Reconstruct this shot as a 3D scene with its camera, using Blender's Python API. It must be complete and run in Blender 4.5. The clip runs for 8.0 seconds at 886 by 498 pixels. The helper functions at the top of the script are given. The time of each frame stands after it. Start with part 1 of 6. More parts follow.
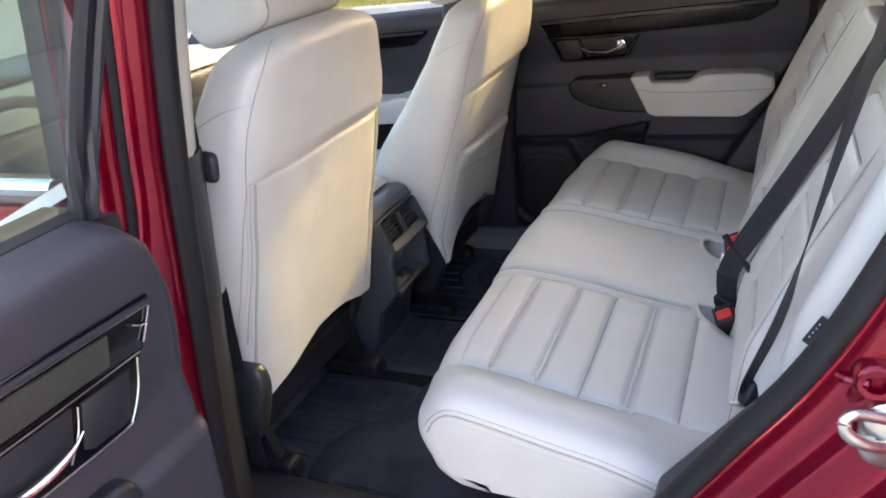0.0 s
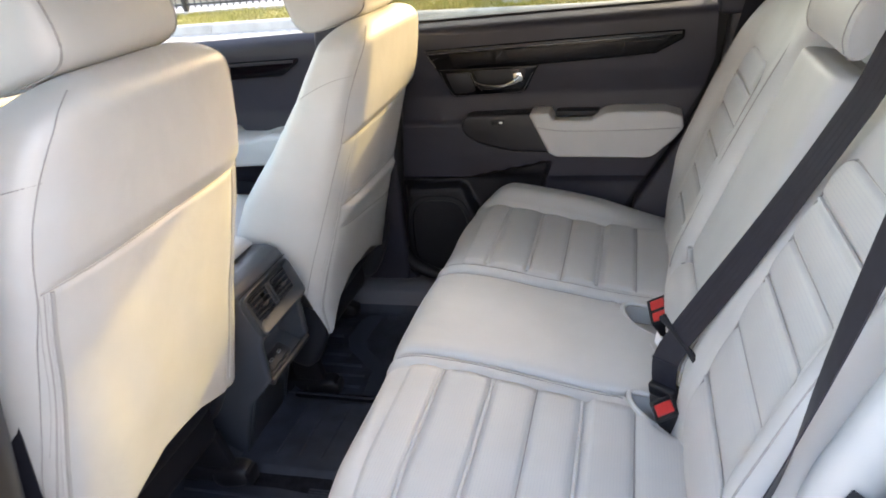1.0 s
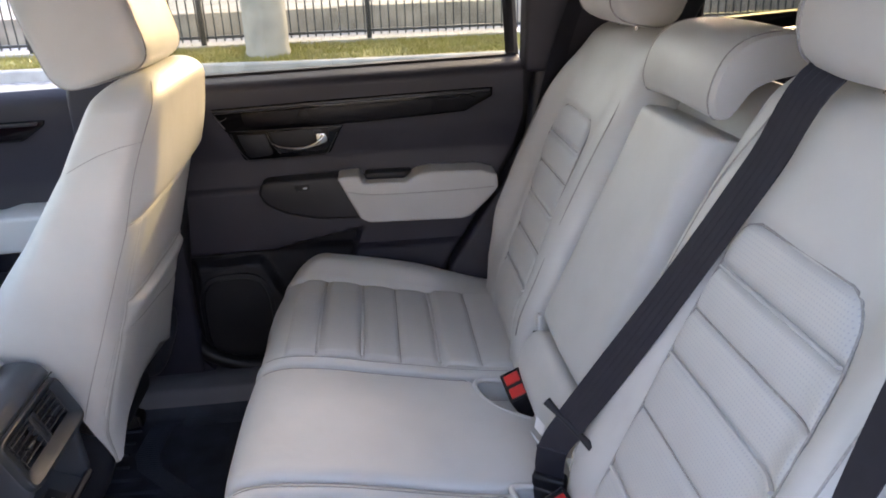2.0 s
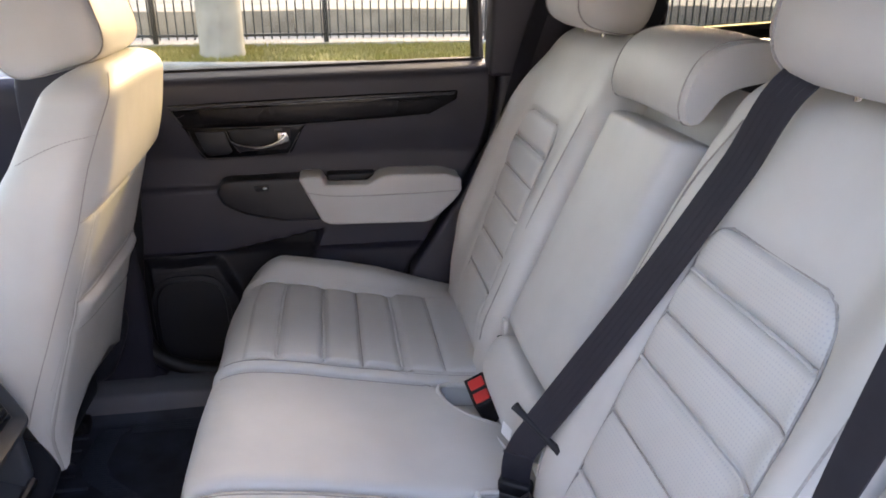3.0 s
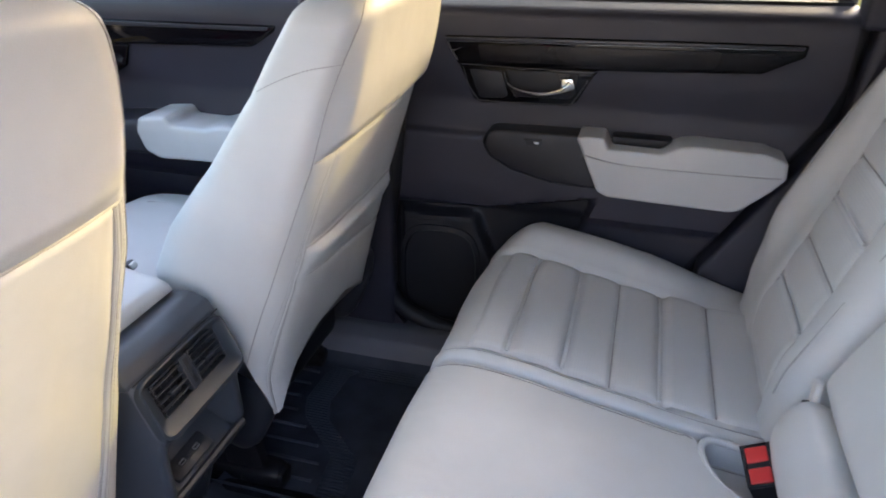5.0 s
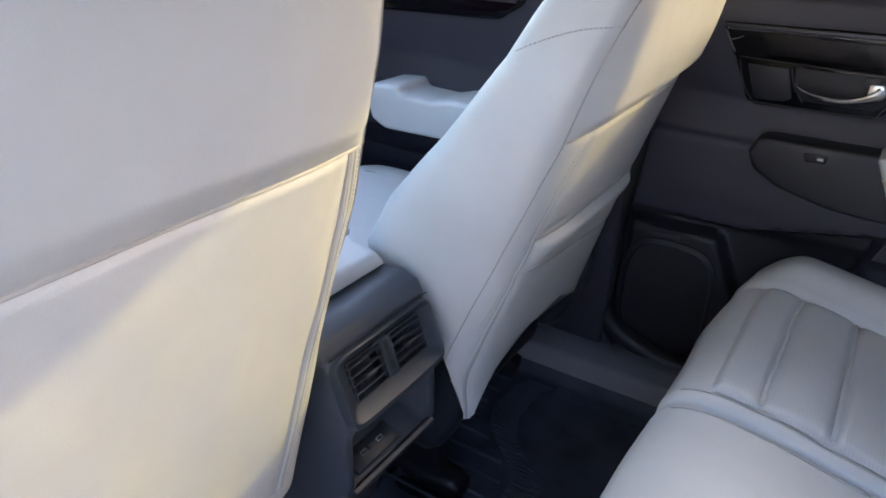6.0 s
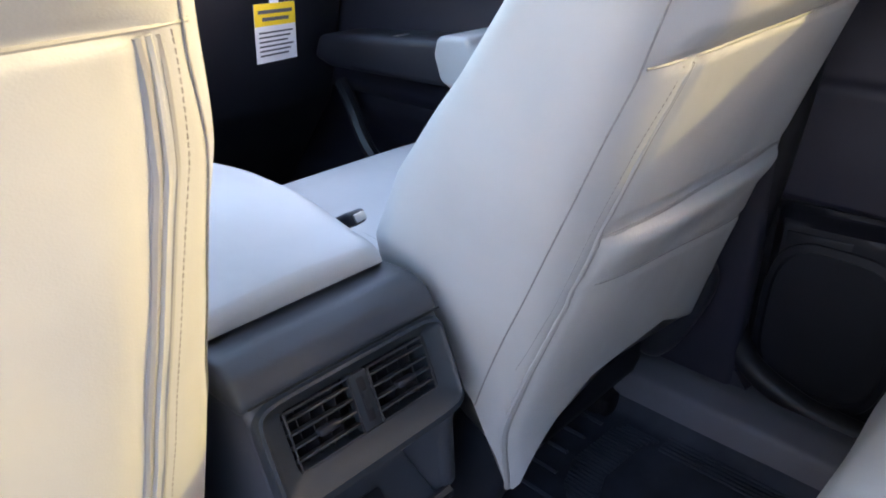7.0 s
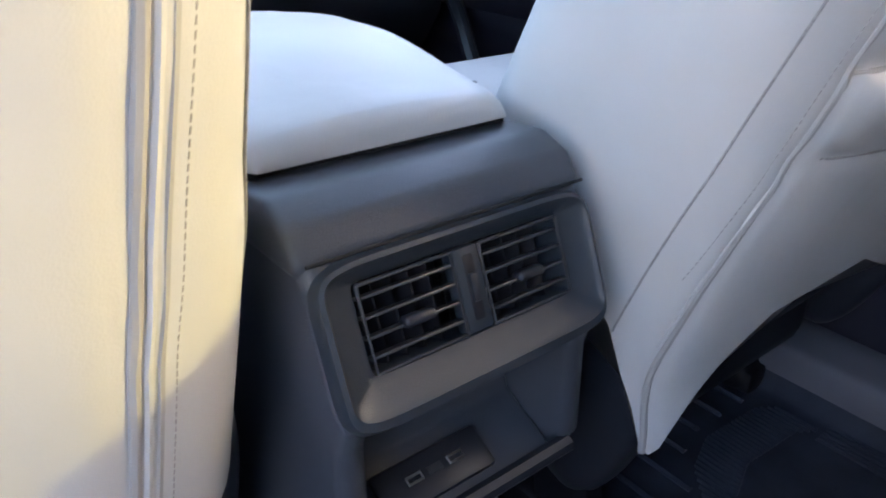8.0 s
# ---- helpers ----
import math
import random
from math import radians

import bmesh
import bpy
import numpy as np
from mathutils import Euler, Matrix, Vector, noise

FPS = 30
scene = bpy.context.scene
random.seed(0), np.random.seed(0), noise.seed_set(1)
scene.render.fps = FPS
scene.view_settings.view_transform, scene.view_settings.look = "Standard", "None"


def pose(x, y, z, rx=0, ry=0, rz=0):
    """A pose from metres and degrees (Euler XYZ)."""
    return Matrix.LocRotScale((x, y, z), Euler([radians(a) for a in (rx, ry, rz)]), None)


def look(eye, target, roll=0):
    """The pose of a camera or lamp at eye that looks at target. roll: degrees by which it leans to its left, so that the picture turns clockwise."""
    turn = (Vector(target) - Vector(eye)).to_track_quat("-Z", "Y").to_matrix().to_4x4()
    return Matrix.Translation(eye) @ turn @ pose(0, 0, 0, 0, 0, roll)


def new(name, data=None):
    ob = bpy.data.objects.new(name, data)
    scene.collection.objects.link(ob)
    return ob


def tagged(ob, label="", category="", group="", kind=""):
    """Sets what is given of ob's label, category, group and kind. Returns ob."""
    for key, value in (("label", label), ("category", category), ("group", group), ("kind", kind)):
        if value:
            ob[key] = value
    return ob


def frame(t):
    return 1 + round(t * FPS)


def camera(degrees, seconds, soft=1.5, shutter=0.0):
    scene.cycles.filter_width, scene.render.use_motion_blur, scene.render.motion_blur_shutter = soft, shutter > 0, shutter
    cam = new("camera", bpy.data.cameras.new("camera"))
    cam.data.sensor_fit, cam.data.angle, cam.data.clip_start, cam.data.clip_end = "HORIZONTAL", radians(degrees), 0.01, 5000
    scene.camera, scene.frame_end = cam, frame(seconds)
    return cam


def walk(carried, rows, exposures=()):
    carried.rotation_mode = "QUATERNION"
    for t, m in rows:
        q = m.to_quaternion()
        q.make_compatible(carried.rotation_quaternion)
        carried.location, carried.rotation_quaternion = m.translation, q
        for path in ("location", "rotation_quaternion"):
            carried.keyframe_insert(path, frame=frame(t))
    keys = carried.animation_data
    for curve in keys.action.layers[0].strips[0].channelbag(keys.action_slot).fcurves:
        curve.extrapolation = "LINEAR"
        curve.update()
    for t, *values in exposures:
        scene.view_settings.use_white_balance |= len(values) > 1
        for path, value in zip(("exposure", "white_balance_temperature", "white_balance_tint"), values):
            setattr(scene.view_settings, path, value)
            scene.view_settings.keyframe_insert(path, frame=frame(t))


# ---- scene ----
cam = camera(63.2, 8.0, soft=1.8, shutter=0.12)
PATH = [
    (0, (0.854, -1.506, 1.433), (0.042, 0.118, 0.594), -8.0),
    (0.5, (0.8, -1.399, 1.425), (0.1, 0.278, 0.589), -6.7),
    (1, (0.738, -1.216, 1.427), (0.228, 0.526, 0.587), -5.8),
    (1.5, (0.679, -1.098, 1.425), (0.495, 0.717, 0.607), -3.7),
    (2, (0.571, -1.035, 1.411), (0.728, 0.812, 0.659), -2.2),
    (3.3, (0.55, -1.016, 1.397), (0.838, 0.821, 0.662), 0.1),
    (3.5, (0.552, -1.009, 1.397), (0.814, 0.825, 0.643), 0.3),
    (4, (0.583, -0.933, 1.385), (0.749, 0.889, 0.576), 0.7),
    (4.5, (0.604, -0.818, 1.364), (0.525, 0.981, 0.493), 0.8),
    (5, (0.569, -0.733, 1.359), (0.104, 0.994, 0.465), 0.7),
    (6.3, (0.431, -0.567, 1.212), (-0.609, 0.912, 0.357), 1.1),
    (6.5, (0.424, -0.498, 1.167), (-0.696, 0.938, 0.34), -0.7),
    (7, (0.39, -0.314, 1.123), (-0.853, 0.974, 0.231), -0.5),
    (7.5, (0.359, -0.219, 1.052), (-1.007, 0.933, 0.154), -0.6),
    (8, (0.277, -0.25, 0.949), (-1.115, 0.855, 0.032), 0.9),
]
EXPOSURES = [(0.0, 3.61, 8300, 18), (0.5, 3.66, 8500, 18), (1.0, 3.87, 8450, 18), (1.5, 3.67, 8150, 21), (2.0, 3.52, 7800, 23), (3.5, 3.7, 8050, 25), (4.5, 3.76, 7950, 20), (5.0, 3.81, 7350, 20), (6.5, 3.5, 6700, 18), (7.0, 3.75, 6850, 20), (7.5, 3.87, 7500, 21), (8.0, 3.96, 6750, 19)]
walk(cam, [(t, look(eye, target, roll)) for t, eye, target, roll in PATH], EXPOSURES)

# ---------------------------------------------------------------- world and sun
# car axes: x to the rear, y to the passenger side, z up
SUN = Vector((1.0, 1.75, 0.82)).normalized()
world = bpy.data.worlds.new("sky_world")
scene.world = world
world.use_nodes = True
wn = world.node_tree.nodes
sky = wn.new("ShaderNodeTexSky")
sky.sky_type = "NISHITA"
sky.sun_disc = False
sky.sun_elevation = math.asin(SUN.z)
sky.sun_rotation = math.atan2(SUN.x, SUN.y)
sky.air_density, sky.dust_density, sky.ozone_density = 1.0, 1.4, 1.0
world.node_tree.links.new(sky.outputs[0], wn["Background"].inputs[0])
wn["Background"].inputs[1].default_value = 0.15
sun = new("sun", bpy.data.lights.new("sun", "SUN"))
sun.data.energy, sun.data.angle, sun.data.color = 0.34, radians(0.55), (1.0, 0.93, 0.33)
sun.matrix_basis = look((6, 9, 4.5), Vector((6, 9, 4.5)) - SUN)


# ---------------------------------------------------------------- materials
def mat(name, color, rough=0.5, metal=0.0, grain=0.0, grain_size=900.0, vary=0.06, vary_size=6.0, coat=0.0, spec=0.5, second=None):
    m = bpy.data.materials.new(name)
    m.use_nodes = True
    nt = m.node_tree
    n, l = nt.nodes, nt.links
    b = n["Principled BSDF"]
    b.inputs["Roughness"].default_value = rough
    b.inputs["Metallic"].default_value = metal
    b.inputs["Coat Weight"].default_value = coat
    b.inputs["Coat Roughness"].default_value = 0.04
    b.inputs["Specular IOR Level"].default_value = spec
    tc = n.new("ShaderNodeTexCoord")
    big = n.new("ShaderNodeTexNoise")
    big.inputs["Scale"].default_value, big.inputs["Detail"].default_value = vary_size, 6
    l.new(tc.outputs["Object"], big.inputs["Vector"])
    mix = n.new("ShaderNodeMix")
    mix.data_type = "RGBA"
    c = Vector(color)
    d = Vector(second) if second else c * (1 - 2.2 * vary)
    mix.inputs[6].default_value = (*(c * (1 + vary)), 1)
    mix.inputs[7].default_value = (*d, 1)
    ramp = n.new("ShaderNodeMapRange")
    ramp.inputs[1].default_value, ramp.inputs[2].default_value = 0.35, 0.7
    l.new(big.outputs[0], ramp.inputs[0])
    l.new(ramp.outputs[0], mix.inputs[0])
    l.new(mix.outputs[2], b.inputs["Base Color"])
    rr = n.new("ShaderNodeMapRange")
    rr.inputs[3].default_value, rr.inputs[4].default_value = rough * 0.88, min(1, rough * 1.15)
    l.new(big.outputs[0], rr.inputs[0])
    l.new(rr.outputs[0], b.inputs["Roughness"])
    if grain:
        fine = n.new("ShaderNodeTexVoronoi")
        fine.inputs["Scale"].default_value = grain_size
        l.new(tc.outputs["Object"], fine.inputs["Vector"])
        bump = n.new("ShaderNodeBump")
        bump.inputs["Strength"].default_value, bump.inputs["Distance"].default_value = grain, 0.0006
        l.new(fine.outputs["Distance"], bump.inputs["Height"])
        l.new(bump.outputs[0], b.inputs["Normal"])
    return m


def dotted(m, pitch, radius, dark, depth=0.5, plane="XY"):
    """Rows of small round holes in a material, on two of the object's axes."""
    nt = m.node_tree
    n, l = nt.nodes, nt.links
    b = n["Principled BSDF"]
    tc = n.new("ShaderNodeTexCoord")
    sp = n.new("ShaderNodeSeparateXYZ")
    l.new(tc.outputs["Object"], sp.inputs[0])

    def math_node(op, a, v):
        k = n.new("ShaderNodeMath")
        k.operation = op
        if hasattr(a, "links"):
            l.new(a, k.inputs[0])
        else:
            k.inputs[0].default_value = a
        if hasattr(v, "links"):
            l.new(v, k.inputs[1])
        else:
            k.inputs[1].default_value = v
        return k.outputs[0]

    squares = []
    for axis in plane:
        f = math_node("PINGPONG", sp.outputs["XYZ".index(axis)], pitch / 2)
        squares.append(math_node("POWER", f, 2.0))
    dist = math_node("SQRT", math_node("ADD", squares[0], squares[1]), 0.0)
    hole = n.new("ShaderNodeMapRange")
    hole.inputs[1].default_value, hole.inputs[2].default_value = radius * 0.7, radius * 1.3
    hole.inputs[3].default_value, hole.inputs[4].default_value = 1.0, 0.0
    l.new(dist, hole.inputs[0])
    mix = n.new("ShaderNodeMix")
    mix.data_type = "RGBA"
    old = b.inputs["Base Color"].links[0].from_socket
    l.new(old, mix.inputs[6])
    mix.inputs[7].default_value = (*dark, 1)
    l.new(hole.outputs[0], mix.inputs[0])
    l.new(mix.outputs[2], b.inputs["Base Color"])
    bump = n.new("ShaderNodeBump")
    bump.invert = True
    bump.inputs["Strength"].default_value, bump.inputs["Distance"].default_value = depth, 0.001
    l.new(hole.outputs[0], bump.inputs["Height"])
    if b.inputs["Normal"].links:
        l.new(b.inputs["Normal"].links[0].from_socket, bump.inputs["Normal"])
    l.new(bump.outputs[0], b.inputs["Normal"])
    return m


def wrinkled(m, size, strength):
    """Soft creases of stretched upholstery."""
    nt = m.node_tree
    n, l = nt.nodes, nt.links
    b = n["Principled BSDF"]
    tc = n.new("ShaderNodeTexCoord")
    no = n.new("ShaderNodeTexNoise")
    no.inputs["Scale"].default_value, no.inputs["Detail"].default_value, no.inputs["Distortion"].default_value = size, 2, 0.6
    l.new(tc.outputs["Object"], no.inputs["Vector"])
    bump = n.new("ShaderNodeBump")
    bump.inputs["Strength"].default_value, bump.inputs["Distance"].default_value = strength, 0.012
    l.new(no.outputs[0], bump.inputs["Height"])
    if b.inputs["Normal"].links:
        l.new(b.inputs["Normal"].links[0].from_socket, bump.inputs["Normal"])
    l.new(bump.outputs[0], b.inputs["Normal"])
    return m


LEATHER = wrinkled(mat("grey_leather", (0.565, 0.551, 0.540), 0.43, grain=0.10, grain_size=700, vary=0.025, vary_size=9), 11, 0.16)
ARMPAD = mat("grey_armrest_leather", (0.455, 0.443, 0.435), 0.42, grain=0.10, grain_size=700, vary=0.025, vary_size=9)
PERFORATED = dotted(mat("perforated_leather", (0.565, 0.552, 0.540), 0.45, grain=0.12, grain_size=700, vary=0.02, vary_size=9), 0.0046, 0.0008, (0.47, 0.46, 0.48), 0.15)
PERFORATED_BACK = dotted(mat("perforated_backrest_leather", (0.565, 0.552, 0.540), 0.45, grain=0.12, grain_size=700, vary=0.02, vary_size=9), 0.0046, 0.0008, (0.47, 0.46, 0.49), 0.2, plane="YZ")
LOUVRE = mat("satin_louvre_plastic", (0.045, 0.046, 0.050), 0.30, vary=0.06)
# near-black that paints the shade inside vents, gaps and joints
GAP_SHADE = mat("gap_shade_black", (0.004, 0.004, 0.004), 0.8, vary=0.1)
PIPING = mat("leather_piping", (0.40, 0.38, 0.365), 0.45, grain=0.1, vary=0.04)
THREAD = mat("stitching_thread", (0.36, 0.34, 0.33), 0.8, vary=0.1, vary_size=300)
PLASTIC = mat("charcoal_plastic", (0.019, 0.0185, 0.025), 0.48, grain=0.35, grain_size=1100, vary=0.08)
CONSOLE = mat("console_plastic", (0.062, 0.067, 0.081), 0.36, grain=0.35, grain_size=1100, vary=0.08)
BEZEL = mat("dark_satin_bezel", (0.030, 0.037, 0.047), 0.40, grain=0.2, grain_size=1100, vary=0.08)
SOFT = mat("soft_touch_door_trim", (0.0230, 0.0216, 0.0330), 0.47, grain=0.3, grain_size=900, vary=0.08)
SMOOTH = mat("smooth_dark_plastic", (0.024, 0.025, 0.032), 0.36, vary=0.08)
BLACK = mat("black_plastic", (0.0085, 0.0088, 0.013), 0.5, grain=0.2, vary=0.1, spec=0.4)
GLOSS = mat("piano_black", (0.004, 0.0035, 0.0045), 0.07, coat=0.05, spec=0.2, vary=0.05)
# far door's copy of the woven trim, with shade put into its colour
WOVEN_SHADED = dotted(mat("woven_trim_shaded", (0.0065, 0.0055, 0.0075), 0.16, vary=0.1, spec=0.22), 0.0026, 0.0009, (0.006, 0.005, 0.006), 0.25, "XZ")
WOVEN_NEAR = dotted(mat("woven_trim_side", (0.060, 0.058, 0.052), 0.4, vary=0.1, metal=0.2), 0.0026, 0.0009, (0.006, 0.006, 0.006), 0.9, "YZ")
CHROME = mat("satin_chrome", (0.75, 0.75, 0.76), 0.16, metal=1.0, vary=0.02)
STEEL = mat("zinc_steel", (0.62, 0.62, 0.60), 0.3, metal=1.0, vary=0.08, vary_size=60)
RUBBER = mat("rubber_seal", (0.010, 0.010, 0.013), 0.5, spec=0.35, vary=0.12, vary_size=30)
MATRUB = mat("rubber_floor_mat", (0.044, 0.049, 0.066), 0.6, grain=0.3, grain_size=500, vary=0.15, vary_size=14, spec=0.25)
CARPET = mat("black_carpet", (0.013, 0.013, 0.017), 0.95, spec=0.1, grain=0.9, grain_size=500, vary=0.25, vary_size=60)
WEB = mat("belt_webbing", (0.019, 0.0185, 0.027), 0.46, vary=0.06, vary_size=40, spec=0.35)
RED = mat("red_metallic_paint", (0.26, 0.0012, 0.020), 0.22, metal=0.72, spec=0.3, coat=0.8, vary=0.06, vary_size=500)
REDPLASTIC = mat("red_button", (0.62, 0.030, 0.030), 0.4, vary=0.05)
ARMBASE = mat("dark_armrest_plastic", (0.0105, 0.0100, 0.0145), 0.45, grain=0.3, grain_size=1100, vary=0.08)
# far sill's copy of the dark plastic, paled to stand for light on it
SILL_LIT = mat("sill_plastic_lit", (0.13, 0.13, 0.15), 0.45, grain=0.3, grain_size=900, vary=0.08)
DASHPAD = mat("olive_dash_pad", (0.27, 0.25, 0.18), 0.55, grain=0.2, grain_size=700, vary=0.04)
LINER = mat("headliner_cloth", (0.52, 0.50, 0.47), 0.9, grain=0.5, grain_size=800, vary=0.04)
PAPER = mat("white_paper", (0.80, 0.79, 0.80), 0.7, vary=0.03, vary_size=12)
YELLOW = mat("yellow_print", (0.85, 0.60, 0.02), 0.6, vary=0.03)
INK = mat("grey_print", (0.10, 0.10, 0.11), 0.7)
WHITEPRINT = mat("white_print", (0.75, 0.75, 0.75), 0.6)
LABELBLACK = mat("black_label_cloth", (0.02, 0.02, 0.025), 0.7)
ASPHALT = mat("pale_concrete_pavement", (0.30, 0.285, 0.265), 0.85, grain=0.6, grain_size=60, vary=0.12, vary_size=0.7)
GRASS = mat("lawn_soil", (0.20, 0.17, 0.04), 0.9, grain=0.8, grain_size=40, vary=0.2, vary_size=3, second=(0.18, 0.15, 0.045))
BLADE = mat("grass_blades", (0.18, 0.165, 0.032), 0.6, vary=0.2, vary_size=3, second=(0.24, 0.195, 0.06))
CONCRETE = mat("cast_concrete", (0.32, 0.305, 0.28), 0.85, grain=0.5, grain_size=90, vary=0.1, vary_size=3)
COLUMN = mat("column_concrete", (0.30, 0.275, 0.235), 0.85, grain=0.5, grain_size=90, vary=0.1, vary_size=3)
WAREHOUSE = mat("painted_warehouse_wall", (0.46, 0.38, 0.28), 0.85, grain=0.5, grain_size=20, vary=0.1, vary_size=0.6)
SKYBLOCK_WALL = mat("sky_block_wall", (0.41, 0.41, 0.42), 0.85, grain=0.5, grain_size=20, vary=0.1, vary_size=0.6)
DARKCON = mat("weathered_concrete_wall", (0.27, 0.225, 0.175), 0.9, grain=0.5, grain_size=40, vary=0.2, vary_size=1.5)
FENCE = mat("black_painted_steel", (0.018, 0.018, 0.018), 0.45, vary=0.1)
GRAVEL = mat("gravel", (0.30, 0.28, 0.26), 0.95, grain=1.0, grain_size=25, vary=0.25, vary_size=9)


def glass_material(name, tint):
    m = bpy.data.materials.new(name)
    m.use_nodes = True
    nt = m.node_tree
    n, l = nt.nodes, nt.links
    n.remove(n["Principled BSDF"])
    tr = n.new("ShaderNodeBsdfTransparent")
    tr.inputs[0].default_value = (*tint, 1)
    gl = n.new("ShaderNodeBsdfGlossy")
    gl.inputs["Roughness"].default_value = 0.02
    fr = n.new("ShaderNodeFresnel")
    fr.inputs[0].default_value = 1.45
    mx = n.new("ShaderNodeMixShader")
    l.new(fr.outputs[0], mx.inputs[0])
    l.new(tr.outputs[0], mx.inputs[1])
    l.new(gl.outputs[0], mx.inputs[2])
    l.new(mx.outputs[0], n["Material Output"].inputs[0])
    return m


GLASS = glass_material("window_glass", (0.85, 0.90, 0.87))
PRIVACY = glass_material("dark_privacy_glass", (0.28, 0.29, 0.29))
BRONZE = glass_material("bronze_tinted_glass", (0.66, 0.645, 0.55))
SMOKED = glass_material("smoked_quarter_glass", (0.58, 0.58, 0.56))
TINTED = glass_material("door_window_glass", (0.62, 0.74, 0.70))


# ---------------------------------------------------------------- builders
def thing(name, label, category, at=(0, 0, 0), group="", kind=""):
    ob = new(name)
    ob.location = at
    ob.empty_display_size = 0.05
    bpy.context.view_layer.update()
    return tagged(ob, label, category, group, kind)


def finish(bm, name, material, smooth=40):
    bmesh.ops.recalc_face_normals(bm, faces=bm.faces)
    me = bpy.data.meshes.new(name)
    bm.to_mesh(me)
    bm.free()
    me.materials.append(material)
    me.shade_smooth()
    me.set_sharp_from_angle(angle=radians(smooth))
    return me


def part(name, bm, material, parent=None, label="", smooth=40):
    """A mesh in world coordinates under a thing or a part."""
    ob = new(name, finish(bm, name, material, smooth))
    if parent:
        ob.parent = parent
        if not parent.parent:
            ob.matrix_parent_inverse = Matrix.Translation(-parent.location)
    return tagged(ob, label)


def loft(sections, close=True, cap=True, bm=None):
    bm = bm or bmesh.new()
    rows = [[bm.verts.new(p) for p in s] for s in sections]
    for a, b in zip(rows, rows[1:]):
        m = len(a)
        for i in range(m if close else m - 1):
            j = (i + 1) % m
            bm.faces.new((a[i], a[j], b[j], b[i]))
    if cap and close:
        bm.faces.new(rows[0])
        bm.faces.new(rows[-1])
    return bm


def sheet(f, us, vs, thick=None, bm=None):
    """A grid over f(u, v) -> point; with thick(point) -> back point it becomes a solid."""
    bm = bm or bmesh.new()
    g = [[bm.verts.new(f(u, v)) for v in vs] for u in us]
    for i in range(len(us) - 1):
        for j in range(len(vs) - 1):
            bm.faces.new((g[i][j], g[i + 1][j], g[i + 1][j + 1], g[i][j + 1]))
    if thick:
        h = [[bm.verts.new(thick(p.co)) for p in r] for r in g]
        n, m = len(us), len(vs)
        for i in range(n - 1):
            for j in range(m - 1):
                bm.faces.new((h[i][j], h[i][j + 1], h[i + 1][j + 1], h[i + 1][j]))
        ring = [(i, 0) for i in range(n)] + [(n - 1, j) for j in range(1, m)] + [(i, m - 1) for i in range(n - 2, -1, -1)] + [(0, j) for j in range(m - 2, 0, -1)]
        for (a, b), (c, d) in zip(ring, ring[1:] + ring[:1]):
            bm.faces.new((g[a][b], g[c][d], h[c][d], h[a][b]))
    return bm


def prism(poly, axis, a, b, bevel=0.004, seg=2, bm=None):
    """A polygon in two axes, drawn out along the third from a to b, with rounded edges."""
    own = bmesh.new()

    def put(p, w):
        return {"x": (w, p[0], p[1]), "y": (p[0], w, p[1]), "z": (p[0], p[1], w)}[axis]

    lo = [own.verts.new(put(p, a)) for p in poly]
    hi = [own.verts.new(put(p, b)) for p in poly]
    own.faces.new(lo)
    own.faces.new(hi)
    for i in range(len(poly)):
        j = (i + 1) % len(poly)
        own.faces.new((lo[i], lo[j], hi[j], hi[i]))
    bmesh.ops.recalc_face_normals(own, faces=own.faces)
    if bevel:
        bmesh.ops.bevel(own, geom=list(own.edges), offset=bevel, segments=seg, profile=0.5, affect="EDGES", clamp_overlap=True)
    return merge(own, bm)


def merge(own, bm):
    if bm is None:
        return own
    me = bpy.data.meshes.new("tmp")
    own.to_mesh(me)
    own.free()
    bm.from_mesh(me)
    bpy.data.meshes.remove(me)
    return bm


def box(lo, hi, bevel=0.004, seg=2, bm=None, turn=None):
    own = prism([(lo[0], lo[1]), (hi[0], lo[1]), (hi[0], hi[1]), (lo[0], hi[1])], "z", lo[2], hi[2], bevel, seg)
    if turn:
        bmesh.ops.transform(own, matrix=turn, verts=own.verts)
    return merge(own, bm)


def smooth_path(points, n):
    """A Catmull-Rom curve through points, n steps between each two."""
    p = [Vector(q) for q in points]
    p = [2 * p[0] - p[1]] + p + [2 * p[-1] - p[-2]]
    out = []
    for i in range(1, len(p) - 2):
        for k in range(n):
            t = k / n
            a, b, c, d = p[i - 1], p[i], p[i + 1], p[i + 2]
            out.append(0.5 * (2 * b + (c - a) * t + (2 * a - 5 * b + 4 * c - d) * t * t + (3 * b - a - 3 * c + d) * t ** 3))
    return out + [p[-2]]


def tube(points, r, sides=8, n=4, closed=False, bm=None, flat=1.0):
    """A round cord along a smooth path; r may be a number or a function of 0..1."""
    path = smooth_path(points, n) if n else [Vector(q) for q in points]
    secs = []
    up = Vector((0.13, 0.21, 1)).normalized()
    for i, p in enumerate(path):
        a, b = path[max(0, i - 1)], path[min(len(path) - 1, i + 1)]
        d = (b - a).normalized()
        s = d.cross(up)
        s = s.normalized() if s.length > 1e-4 else d.orthogonal().normalized()
        w = s.cross(d)
        rad = r(i / (len(path) - 1)) if callable(r) else r
        secs.append([p + rad * (s * math.cos(2 * math.pi * k / sides) + w * flat * math.sin(2 * math.pi * k / sides)) for k in range(sides)])
    return loft(secs, bm=bm)


